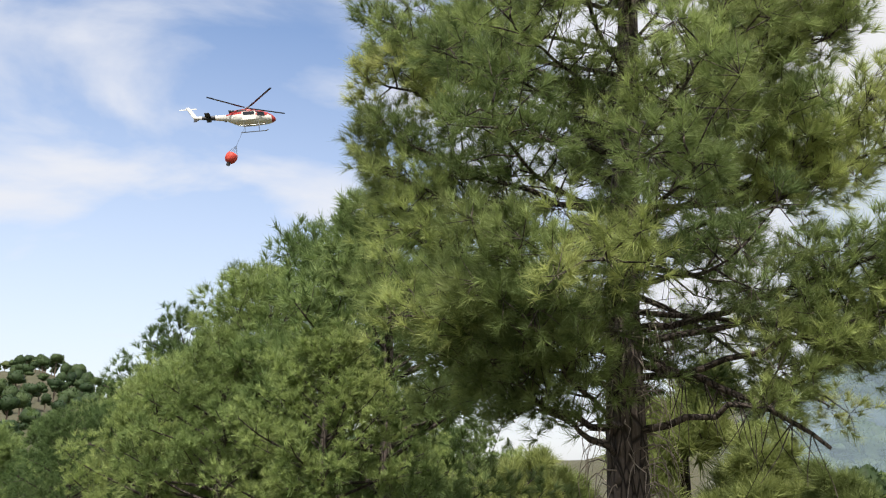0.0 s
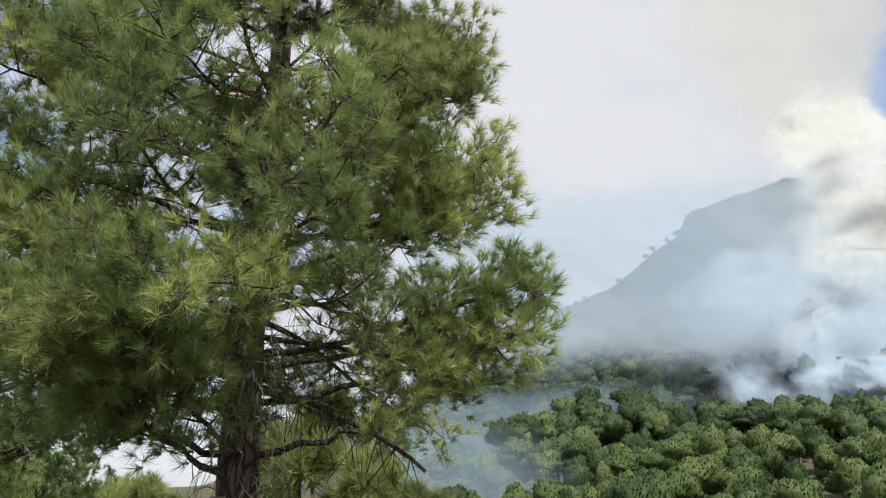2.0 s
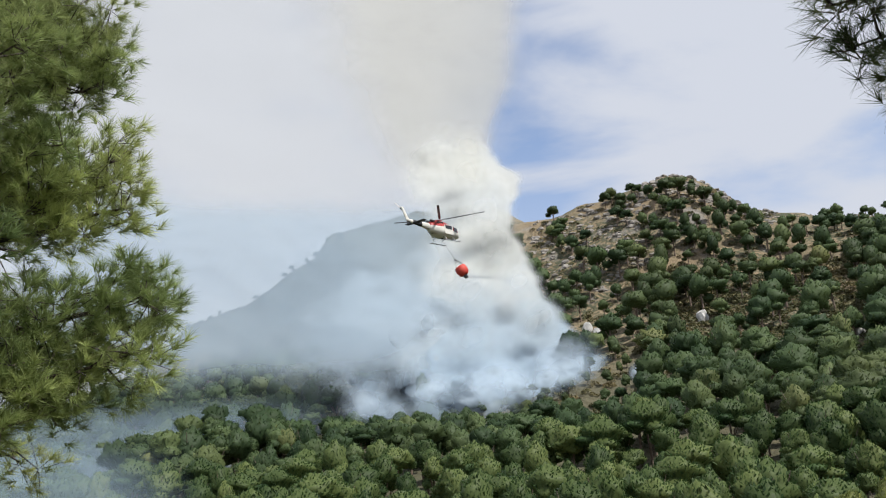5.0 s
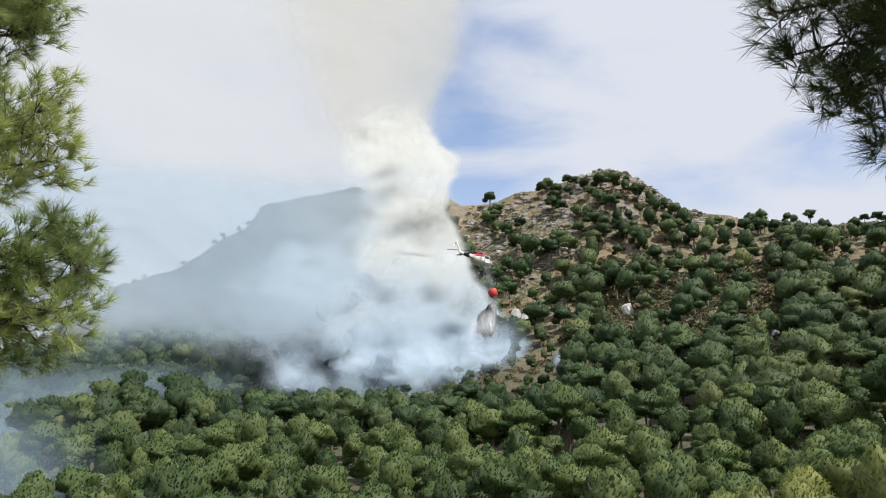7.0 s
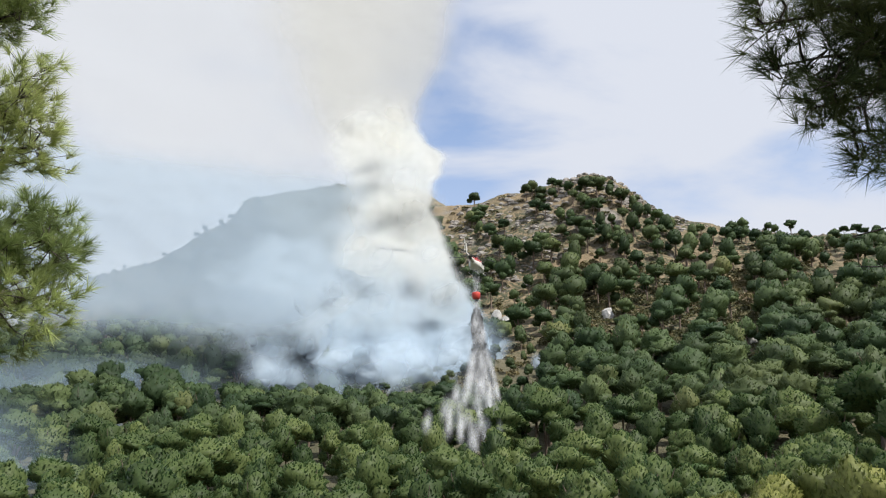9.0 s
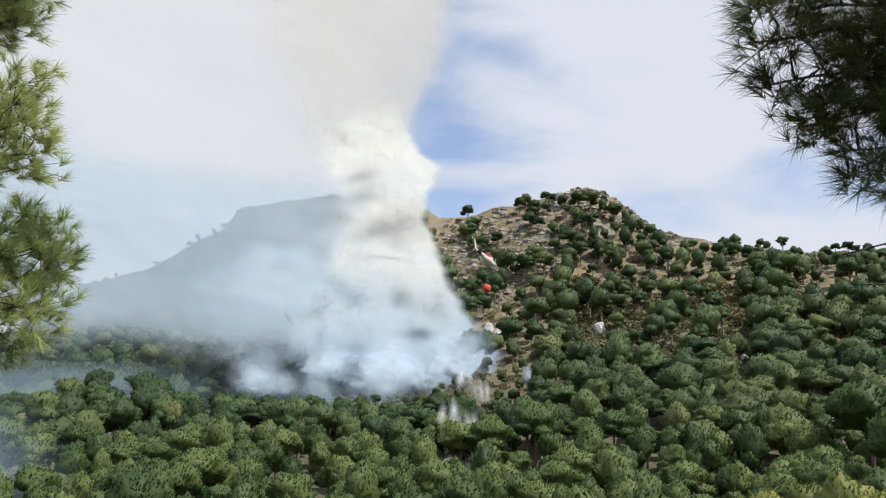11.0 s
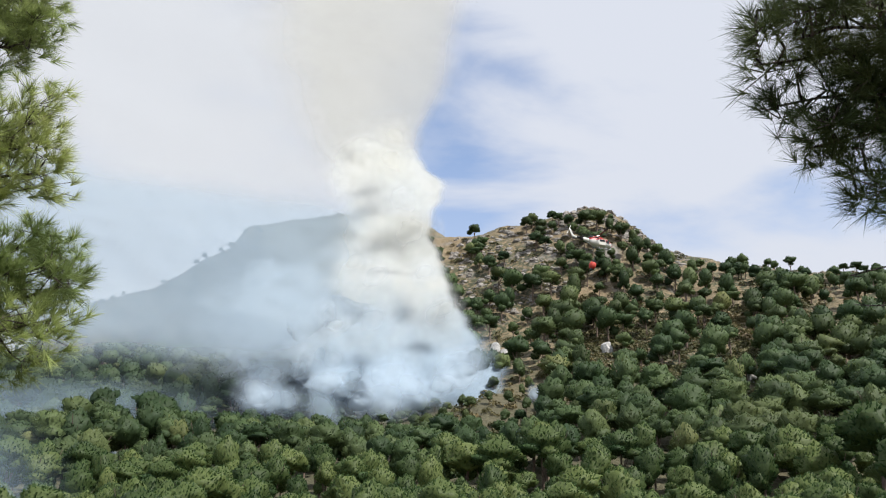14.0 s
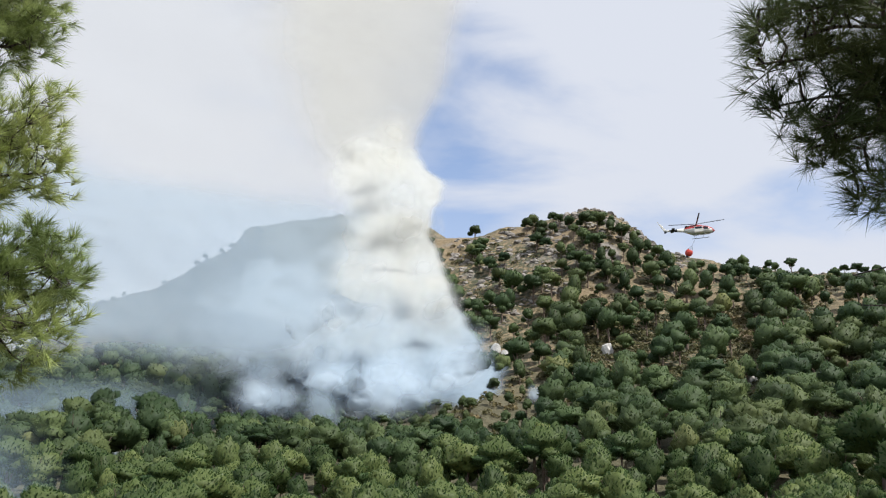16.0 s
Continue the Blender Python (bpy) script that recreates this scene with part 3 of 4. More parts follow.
def side_branch():
    """The pine at the other side: its trunk stands out of the way, one limb reaches over."""
    rng = np.random.default_rng(5)
    base = spot(47, 6.2)
    tree = tagged(new("pine_tree"), "pine limb overhead with long needles coloured dark for shade", "tree")
    tree.matrix_basis = Matrix.Translation(base)
    me, axis = trunk_mesh("trunk", rng, 8.0, 0.2, (0.0, 0.01), 0.06, 16, 40)
    piece("trunk", me, tree)
    target = [polar(23.4, 29.4, 5.2), polar(24.0, 32.5, 5.0), polar(24.6, 26.6, 5.3), polar(26.4, 23.6, 5.4), polar(28.6, 21.4, 5.5), polar(27.0, 26.0, 5.2), polar(30.5, 20.6, 5.4), polar(28.0, 36.5, 4.8), polar(29.0, 28.0, 5.3), polar(31.0, 31.5, 5.0), polar(32.5, 23.0, 5.2), polar(26.6, 30.5, 5.0)]
    for tip in target:
        end = np.array(tip) - base
        start = axis(end[2] - 0.1 + rng.normal() * 0.1)
        n = 10
        pts = np.array([start + (end - start) * k / n + np.array([0, 0, 0.18 * math.sin(math.pi * k / n)]) + rng.normal(size=3) * 0.02 for k in range(n + 1)])
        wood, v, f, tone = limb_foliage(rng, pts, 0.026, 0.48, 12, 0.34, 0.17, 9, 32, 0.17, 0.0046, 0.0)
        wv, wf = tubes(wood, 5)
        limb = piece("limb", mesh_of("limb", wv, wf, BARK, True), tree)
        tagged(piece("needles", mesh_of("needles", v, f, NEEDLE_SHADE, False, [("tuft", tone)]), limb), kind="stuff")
    wood = []
    for az, el in ((29.0, 13.0), (28.0, 15.5), (29.5, 10.5)):
        end = np.array(polar(az, el, 5.0)) - base
        start = axis(end[2] + 0.5)
        pts = np.array([start + (end - start) * k / 10 + rng.normal(size=3) * 0.03 for k in range(11)])
        wood.append((pts, np.linspace(0.012, 0.004, 11)))
        for k in range(5, 11):
            wood.append(([pts[k], pts[k] + rng.normal(size=3) * 0.12], [0.004, 0.002]))
    wv, wf = tubes(wood, 4)
    tagged(piece("bare_twigs", mesh_of("bare_twigs", wv, wf, BARK, True), tree), kind="stuff")


near_pine()
pine_group()
side_branch()


# ================= the wooded hill =================
def lobed(rng, level, lobes):
    """A crown's closed shell: rounded lobes with deep clefts between them, unit size, flat beneath."""
    bm = bmesh.new()
    bmesh.ops.create_icosphere(bm, subdivisions=level, radius=1)
    d = np.array([v.co[:] for v in bm.verts])
    f = np.array([[v.index for v in q.verts] for q in bm.faces])
    bm.free()
    tops = unit(rng.normal(size=(lobes, 3)) + [0, 0, 0.45])
    wide = 0.16 + 0.16 * rng.random(lobes)
    turn = np.arccos(np.clip(d @ tops.T, -1, 1))
    lift = ((0.4 + 0.8 * rng.random(lobes)) * np.exp(-(turn / wide) ** 2)).max(1)
    off = Vector(rng.random(3) * 50)
    fine = np.array([noise.noise(Vector(q) * 6 + off) for q in d])
    v = d * (0.68 + 0.36 * lift + 0.12 * fine)[:, None]
    v[:, 2] *= np.where(v[:, 2] < 0, 0.8, 1.0)
    return v, f


def hill_crown(rng, level, lobes, leaves, leaf, form):
    """A pine's crown on a tree of height 1: one broad dome and lesser ones beside it, all bristling with shoots."""
    wide, tall, mid = form
    vs, fs, b = [], [], 0
    domes = [(0, 0, mid, wide, tall, level)]
    for k in range(2):
        a, z = rng.random() * 6.283, mid - tall * (0.35 + 0.5 * rng.random())
        domes.append((math.cos(a) * wide * 0.62, math.sin(a) * wide * 0.62, z, wide * 0.58, tall * 0.5, level - 1))
    for x, y, z, w, h, lv in domes:
        v, f = lobed(rng, lv, lobes if lv == level else lobes // 2)
        v = v * [w, w, h] + [x, y, z]
        vs.append(v)
        fs.append(f + b)
        b += len(v)
        n = leaves if lv == level else leaves // 3
        tri = v[f[rng.integers(0, len(f), n)]]
        p = tri.mean(1)
        out = unit(p - [x, y, z - 0.3 * h])
        along = unit(np.cross(out, unit(rng.normal(size=(n, 3)))))
        way = unit(along * 0.5 + out * 0.8 + [0, 0, 0.25])
        side = unit(np.cross(out, way) + 0.45 * rng.normal(size=(n, 3)))
        ln = leaf * (0.5 + 0.9 * rng.random((n, 1)))
        p = p - way * ln * 0.3
        vs.append(np.stack([p - side * ln * 0.34, p + side * ln * 0.34, p + way * ln], 1).reshape(-1, 3))
        fs.append(np.arange(n * 3).reshape(-1, 3) + b)
        b += n * 3
    return np.concatenate(vs), np.concatenate(fs)


def hill_trunk(rng):
    """A thin bent trunk with two forks, height 1 = tree height."""
    b = rng.normal(size=2) * 0.03
    main = [(0, 0, -0.08), (b[0] * 0.4, b[1] * 0.4, 0.25), (b[0], b[1], 0.55), (b[0], b[1], 0.8)]
    paths = [(main, [0.028, 0.022, 0.016, 0.006])]
    for k in range(3):
        a = rng.random() * 6.283
        paths.append(([main[1 + k % 2], (math.cos(a) * 0.2 + b[0], math.sin(a) * 0.2 + b[1], 0.62 + 0.1 * k)], [0.011, 0.004]))
    return tubes(paths, 5)


# clearings of the hill: compass angle, height angle, half widths, trees left in them
CLEARINGS = [(17.0, 10.3, 6.8, 2.8, 0.08), (20.7, 14.2, 2.0, 1.9, 0.06), (26.5, 12.6, 2.0, 1.5, 0.10), (4.6, 10.6, 2.0, 1.3, 0.0), (15.3, 5.2, 1.2, 1.1, 0.0),
             (27.2, 1.4, 2.4, 1.8, 0.6), (4.2, 16.6, 5.0, 3.3, 0.02), (21.0, 7.3, 1.0, 1.2, 0.0), (11.8, 9.8, 1.0, 1.2, 0.0)]


def cover_at(az, e, r, crest):
    """How likely a tree grows here."""
    if r > 425:
        return 0.75 if az < -13 else 0.0
    if az < -36:
        return 0.8 if az < -76 else 0.25
    k = 1.0
    if az > 0.5:
        if az < 17 and e > crest - 1.3:
            k = 0.03 if az < 9 else 0.5
        elif az > 15 and e > crest - 2.2:
            k = 0.35
    for a0, e0, da, de, left in CLEARINGS:
        q = ((az - a0) / da) ** 2 + ((e - e0) / de) ** 2
        if q < 1.3:
            k = min(k, left + max(0.0, q - 0.8))
    return k


def wooded_hill():
    rng = np.random.default_rng(77)
    forms = [(0.32, 0.34, 0.62), (0.35, 0.24, 0.72), (0.27, 0.40, 0.57), (0.33, 0.30, 0.66), (0.25, 0.33, 0.64)]
    kinds = [(hill_crown(rng, 3, 48, 700, 0.058, form), hill_trunk(rng)) for form in forms]
    far_kinds = [(hill_crown(rng, 3, 40, 300, 0.068, form), hill_trunk(rng)) for form in forms[:4]] + [(hill_crown(rng, 2, 22, 220, 0.08, form), hill_trunk(rng)) for form in forms[:4]]
    places = []
    cells = {}
    tries = 0
    while tries < 34000:
        tries += 1
        az = rng.uniform(-94, 36)
        r = math.sqrt(rng.uniform(84 ** 2, 400 ** 2)) if rng.random() < 0.85 else rng.uniform(425, 615)
        if (az < -38 and rng.random() < 0.8) or (-62 < az < -37):
            continue
        if az < -24 and r < 100:
            continue
        g = float(height_at(az, r))
        e = math.degrees(math.atan2(g - 1.6, r))
        crest = float(np.interp(az, *zip(*CREST_R)))
        if rng.random() > cover_at(az, e, r, crest):
            continue
        x, y = r * math.sin(radians(az)), r * math.cos(radians(az))
        gap = float(np.interp(r, [90, 140, 250, 400, 420], [4.7, 5.0, 6.5, 6.0, 12]))
        key = (int(x // gap), int(y // gap))
        if any((key[0] + i, key[1] + j) in cells and math.hypot(x - cells[key[0] + i, key[1] + j][0], y - cells[key[0] + i, key[1] + j][1]) < gap for i in (-1, 0, 1) for j in (-1, 0, 1)):
            continue
        cells[key] = (x, y)
        patch = noise.noise((x * 0.03, y * 0.03, 4.0))
        if rng.random() < -1.6 * patch - 0.35:
            continue
        h = rng.uniform(5.8, 11.5) * (1 + 0.25 * patch) * (1 + (min(r, 290) - 140) / 330) if r < 420 else rng.uniform(4.5, 7.5)
        if r < 420:
            h *= float(np.interp(r, [270, 330], [1.0, 0.94]))
        if az < -70:
            h *= 0.6
        if -17 < az < 6.5 and r < 262:      # tree tops capped at a view angle, so the smoke's foot shows
            h = min(h, max(rng.uniform(4.2, 5.6), 1.6 + r * math.tan(radians(6.2 + 0.35 * rng.normal())) - g))
        if r < 420 and az > 0 and e > crest - 1.8:
            if e > crest - 0.7:
                continue
            h = min(h, r * math.tan(radians(crest - e + 0.15)))
        places.append((r, az, h))
    for az, e_r, h in ((12.0, 352, 12.0), (13.2, 345, 12.5), (10.6, 356, 11.0), (14.0, 338, 11.5), (16.5, 318, 13.0), (18.4, 312, 12.0), (15.2, 322, 12.5), (19.6, 300, 12.5), (13.0, 300, 12.0), (21.8, 318, 12.0)):
        places.append((e_r, az, h))
    for mid, count in ((2.5, 8), (7.0, 8), (9.3, 3), (21.0, 7), (24.0, 6), (27.0, 6), (29.5, 4)):
        for k in range(count):
            places.append((rng.uniform(368, 394), mid + rng.normal() * 0.55, rng.uniform(8.0, 11.0) if mid < 22 else rng.uniform(6, 8.5)))
    for az, r, h in ((27.9, 150, 19.0), (29.6, 140, 17.0)):
        places.append((r, az, h))
    places.sort()
    ahead = [p for p in places if -31 < p[1] < 31]
    single, rest = ahead[:290], ahead[290:] + [p for p in places if not -31 < p[1] < 31]
    labels = ("round-topped green pine on the wooded slope", "pine with a broad umbrella crown on the slope")
    made = []
    for k, ((cv, cf), (tv, tf)) in enumerate(kinds):
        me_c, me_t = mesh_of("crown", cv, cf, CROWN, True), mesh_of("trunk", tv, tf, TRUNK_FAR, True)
        made.append((me_c, me_t))
    for k, (r, az, h) in enumerate(single):
        me_c, me_t = made[k % len(made)]
        tree = tagged(new("hill_pine"), labels[k % len(made) % 2], "tree", "pines on the slope")
        wide = rng.uniform(0.85, 1.15)
        tree.matrix_basis = Matrix.LocRotScale(Vector(spot(az, r)), Euler((rng.normal() * 0.04, rng.normal() * 0.04, rng.random() * 6.28)), Vector((h * wide, h * wide, h)))
        piece("trunk", me_t, tree)
        tagged(piece("crown", me_c, tree), kind="stuff")
    young = [(mesh_of("crown", cv, cf, CROWN_YOUNG, True), made[k][1]) for k, ((cv, cf), t) in enumerate(kinds)]
    for k in range(16):
        az, r = 16.5 + 0.9 * k + rng.normal() * 0.4, rng.uniform(58, 74)
        g = spot(az, r)
        h = 1.6 + r * math.tan(radians(float(np.interp(az, [16, 22, 26, 30], [-1.2, 0.4, 1.3, 1.5])) + rng.normal() * 0.4)) - g[2]
        me_c, me_t = young[k % len(young)]
        tree = tagged(new("young_pine"), "young yellow-green pine at the foot of the slope", "tree", "young pines")
        tree.matrix_basis = Matrix.LocRotScale(Vector(g), Euler((0, 0, rng.random() * 6.28)), Vector((h * 0.8, h * 0.8, h)))
        piece("trunk", me_t, tree)
        tagged(piece("crown", me_c, tree), kind="stuff")
    cvs, cfs, tints, tvs, tfs, cb, tb = [], [], [], [], [], 0, 0
    for k, (r, az, h) in enumerate(rest):
        (cv, cf), (tv, tf) = far_kinds[k % 4 + (4 if r > 270 or az < -34 else 0)]
        a = rng.random() * 6.283
        wide = rng.uniform(0.9, 1.25)
        m = np.array([[math.cos(a) * h * wide, -math.sin(a) * h * wide, 0], [math.sin(a) * h * wide, math.cos(a) * h * wide, 0], [0, 0, h]])
        p = spot(az, r)
        cvs.append(cv @ m.T + p)
        cfs.append(cf + cb)
        tints.append(np.full(len(cv), rng.random()))
        cb += len(cv)
        tvs.append(tv @ m.T + p)
        tfs.append(tf + tb)
        tb += len(tv)
    forest = tagged(new("forest"), "dense green pine forest on the far slope", "forest", kind="stuff")
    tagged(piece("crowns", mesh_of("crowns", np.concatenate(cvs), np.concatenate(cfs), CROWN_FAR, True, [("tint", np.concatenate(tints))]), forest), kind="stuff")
    tagged(piece("trunks", mesh_of("trunks", np.concatenate(tvs), np.concatenate(tfs), TRUNK_FAR, True), forest), kind="stuff")


wooded_hill()


def scrub_and_rocks():
    rng = np.random.default_rng(3)
    vs, tints = [], []
    for k in range(2400):
        az, r = (rng.uniform(0.5, 32), rng.uniform(215, 398)) if k % 2 else (rng.uniform(9, 25), rng.uniform(262, 345))
        p = spot(az, r)
        s = rng.uniform(0.7, 2.1)
        d = unit(rng.normal(size=(44, 3)))
        d[:, 2] = np.abs(d[:, 2])
        c = p + d * s * [1, 1, 0.7]
        u = unit(rng.normal(size=(44, 3))) * s * 0.34
        w = unit(np.cross(u, d)) * s * 0.4
        vs.append(np.stack([c - u, c + u, c + w], 1).reshape(-1, 3))
        tints.append(np.full(132, rng.random()))
    v = np.concatenate(vs)
    tagged(new("scrub", mesh_of("scrub", v, np.arange(len(v)).reshape(-1, 3), SCRUB, False, [("tint", np.concatenate(tints))])), "low dry scrub between the hillside pines", "shrubs", kind="stuff")
    bm = bmesh.new()
    bmesh.ops.create_icosphere(bm, subdivisions=2, radius=1)
    sv = np.array([v.co[:] for v in bm.verts])
    sf = np.array([[v.index for v in f.verts] for f in bm.faces])
    bm.free()
    vs, fs, b = [], [], 0
    for k in range(620):
        if k < 330:
            az, r = rng.uniform(0.6, 9.5), rng.uniform(335, 399)
        else:
            az = rng.uniform(8.5, 17.5) if k < 560 else rng.uniform(17, 30)
            r = rng.uniform(384, 402)
        p = spot(az, r)
        s = rng.uniform(0.5, 1.7) * (1 if k < 560 else 0.7)
        off = rng.random(3) * 50
        k2 = np.array([1 + 0.45 * noise.noise(q * 1.4 + off) + 0.2 * noise.noise(q * 3.5 + off) for q in sv])
        q = sv * k2[:, None] * s * np.array([1.3, 1, rng.uniform(0.5, 1.0)])
        vs.append(q + p - np.array([0, 0, s * 0.25]))
        fs.append(sf + b)
        b += len(sv)
    tagged(new("rocks", mesh_of("rocks", np.concatenate(vs), np.concatenate(fs), STONE)), "grey limestone boulders and crags along the ridge", "rocks", kind="stuff")
    for az, r, s in ((11.8, 290, 1.9), (21.1, 258, 1.7), (4.0, 305, 1.7), (5.2, 303, 2.3), (4.6, 300, 1.5), (16.4, 318, 1.2)):
        p = spot(az, r)
        off = rng.random(3) * 50
        q = np.array([v * (1 + 0.4 * noise.noise(Vector(v) * 1.3 + Vector(off))) for v in sv]) * s * np.array([1.1, 0.8, 1.5 if s < 2 else 0.6])
        ob = new("boulder", mesh_of("boulder", q, sf, PALE_STONE))
        ob.matrix_basis = Matrix.Translation(p + np.array([0, 0, s * 0.5]))
        tagged(ob, "pale bare limestone boulder on the hillside", "rock")


scrub_and_rocks()

# ================= smoke =================
MOVES = []


def puff_mesh(rng, radius, mat, bulge=0.7, flat=1.0, lump=0.24, face=(0.0, 0.0)):
    """One billow: a lumpy soft-edged shell of smoke."""
    rings, n = 8, 22
    off = rng.random(3) * 90
    yaw, tip = rng.normal() * 0.35 + face[0], rng.normal() * 0.2 + face[1]
    turn = np.array((Matrix.Rotation(yaw, 3, "Z") @ Matrix.Rotation(tip, 3, "X")))
    vs, soft = [], []
    for i in range(rings + 1):
        rho = i / rings
        for j in range(n if i else 1):
            a = 2 * math.pi * j / n
            d = np.array([rho * math.cos(a), -bulge * math.sqrt(max(0.0, 1 - rho * rho)), rho * math.sin(a)])
            k = 1 + lump * 1.6 * (1 - 0.6 * rho) * noise.fractal(Vector(d * 1.7 + off), 1.0, 2.0, 3)
            vs.append(d * k * radius * np.array([1, 1, flat]))
            soft.append(1 - rho)
    fs = [(0, 1 + j, 1 + (j + 1) % n) for j in range(n)]
    for i in range(rings - 1):
        for j in range(n):
            p, q = 1 + i * n + j, 1 + i * n + (j + 1) % n
            fs += [(p, p + n, q + n), (p, q + n, q)]
    return mesh_of("smoke_puff", np.array(vs) @ turn.T, fs, mat, True, [("soft", soft)])


def puff(rng, place, radius, mat, drift, label, group, bulge=0.7, flat=1.0, turn=8.0, lump=0.2):
    x, y, z = place
    me = puff_mesh(rng, radius, mat, bulge, flat, lump, (-math.atan2(x, y), 0.0))
    ob = tagged(new("smoke_puff", me), label, "smoke", group)
    a, b = Vector(place), Vector(place) + Vector(drift) * 16
    spin = rng.normal() * turn
    MOVES.append((ob, [(0.0, pose(*a)), (8.0, pose(*((a + b) / 2), 0, 0, spin / 2)), (16.0, pose(*b, 0, 0, spin))]))


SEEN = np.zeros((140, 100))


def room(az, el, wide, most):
    """Caps billows per line of sight, as rays pass few; half-degree cells count overlaps."""
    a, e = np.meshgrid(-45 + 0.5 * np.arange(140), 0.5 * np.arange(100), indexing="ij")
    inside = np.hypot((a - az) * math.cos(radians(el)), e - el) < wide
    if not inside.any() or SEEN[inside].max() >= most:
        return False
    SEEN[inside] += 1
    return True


def smoke_sheet(rng, els, left, right, depth, mat, drift, label, group, fade, relief, bulge, cell=26.0):
    """A broad body of smoke: a billowing curved shell between two edges given by height angle. fade: left, right, foot, top."""
    n_u, n_v = 70, 80
    off = rng.random(3) * 70
    vs, soft = [], []
    for i in range(n_v + 1):
        v = i / n_v
        el = els[0] + (els[1] - els[0]) * v
        wave = 1.5 * noise.fractal((el * 0.35, off[0], off[1]), 1.0, 2.0, 3)
        lo, hi, far = (float(np.interp(el, *zip(*t))) for t in (left, right, depth))
        for j in range(n_u + 1):
            u = j / n_u
            az = lo + (hi - lo) * u + wave * (2 * u - 1) * (els[1] < 30)
            p = polar(az, el, far / math.cos(radians(el)))
            k = noise.turbulence(Vector(p) / cell + Vector(off), 4, True, noise_basis="PERLIN_ORIGINAL", amplitude_scale=0.5, frequency_scale=2.0)
            p = polar(az, el, (far - bulge * math.sin(math.pi * u) + relief * (k - 0.5)) / math.cos(radians(el)))
            vs.append(p)
            edge = [min(1.0, u / fade[0]), min(1.0, (1 - u) / fade[1]), min(1.0, v / fade[2]), min(1.0, (1 - v) / fade[3])]
            soft.append(math.prod(e * e * (3 - 2 * e) for e in edge))
    i, j = np.meshgrid(np.arange(n_v), np.arange(n_u), indexing="ij")
    q = i * (n_u + 1) + j
    fs = np.stack([q, q + 1, q + n_u + 2, q + n_u + 1], -1).reshape(-1, 4)
    mid = sum(vs, Vector()) / len(vs)
    ob = tagged(new("smoke_cloud", mesh_of("smoke_cloud", [p - mid for p in vs], fs, mat, True, [("soft", soft)])), label, "smoke", group)
    drift = Vector(drift)
    MOVES.append((ob, [(0.0, pose(*(mid - drift * 9))), (16.0, pose(*(mid + drift * 7)))]))


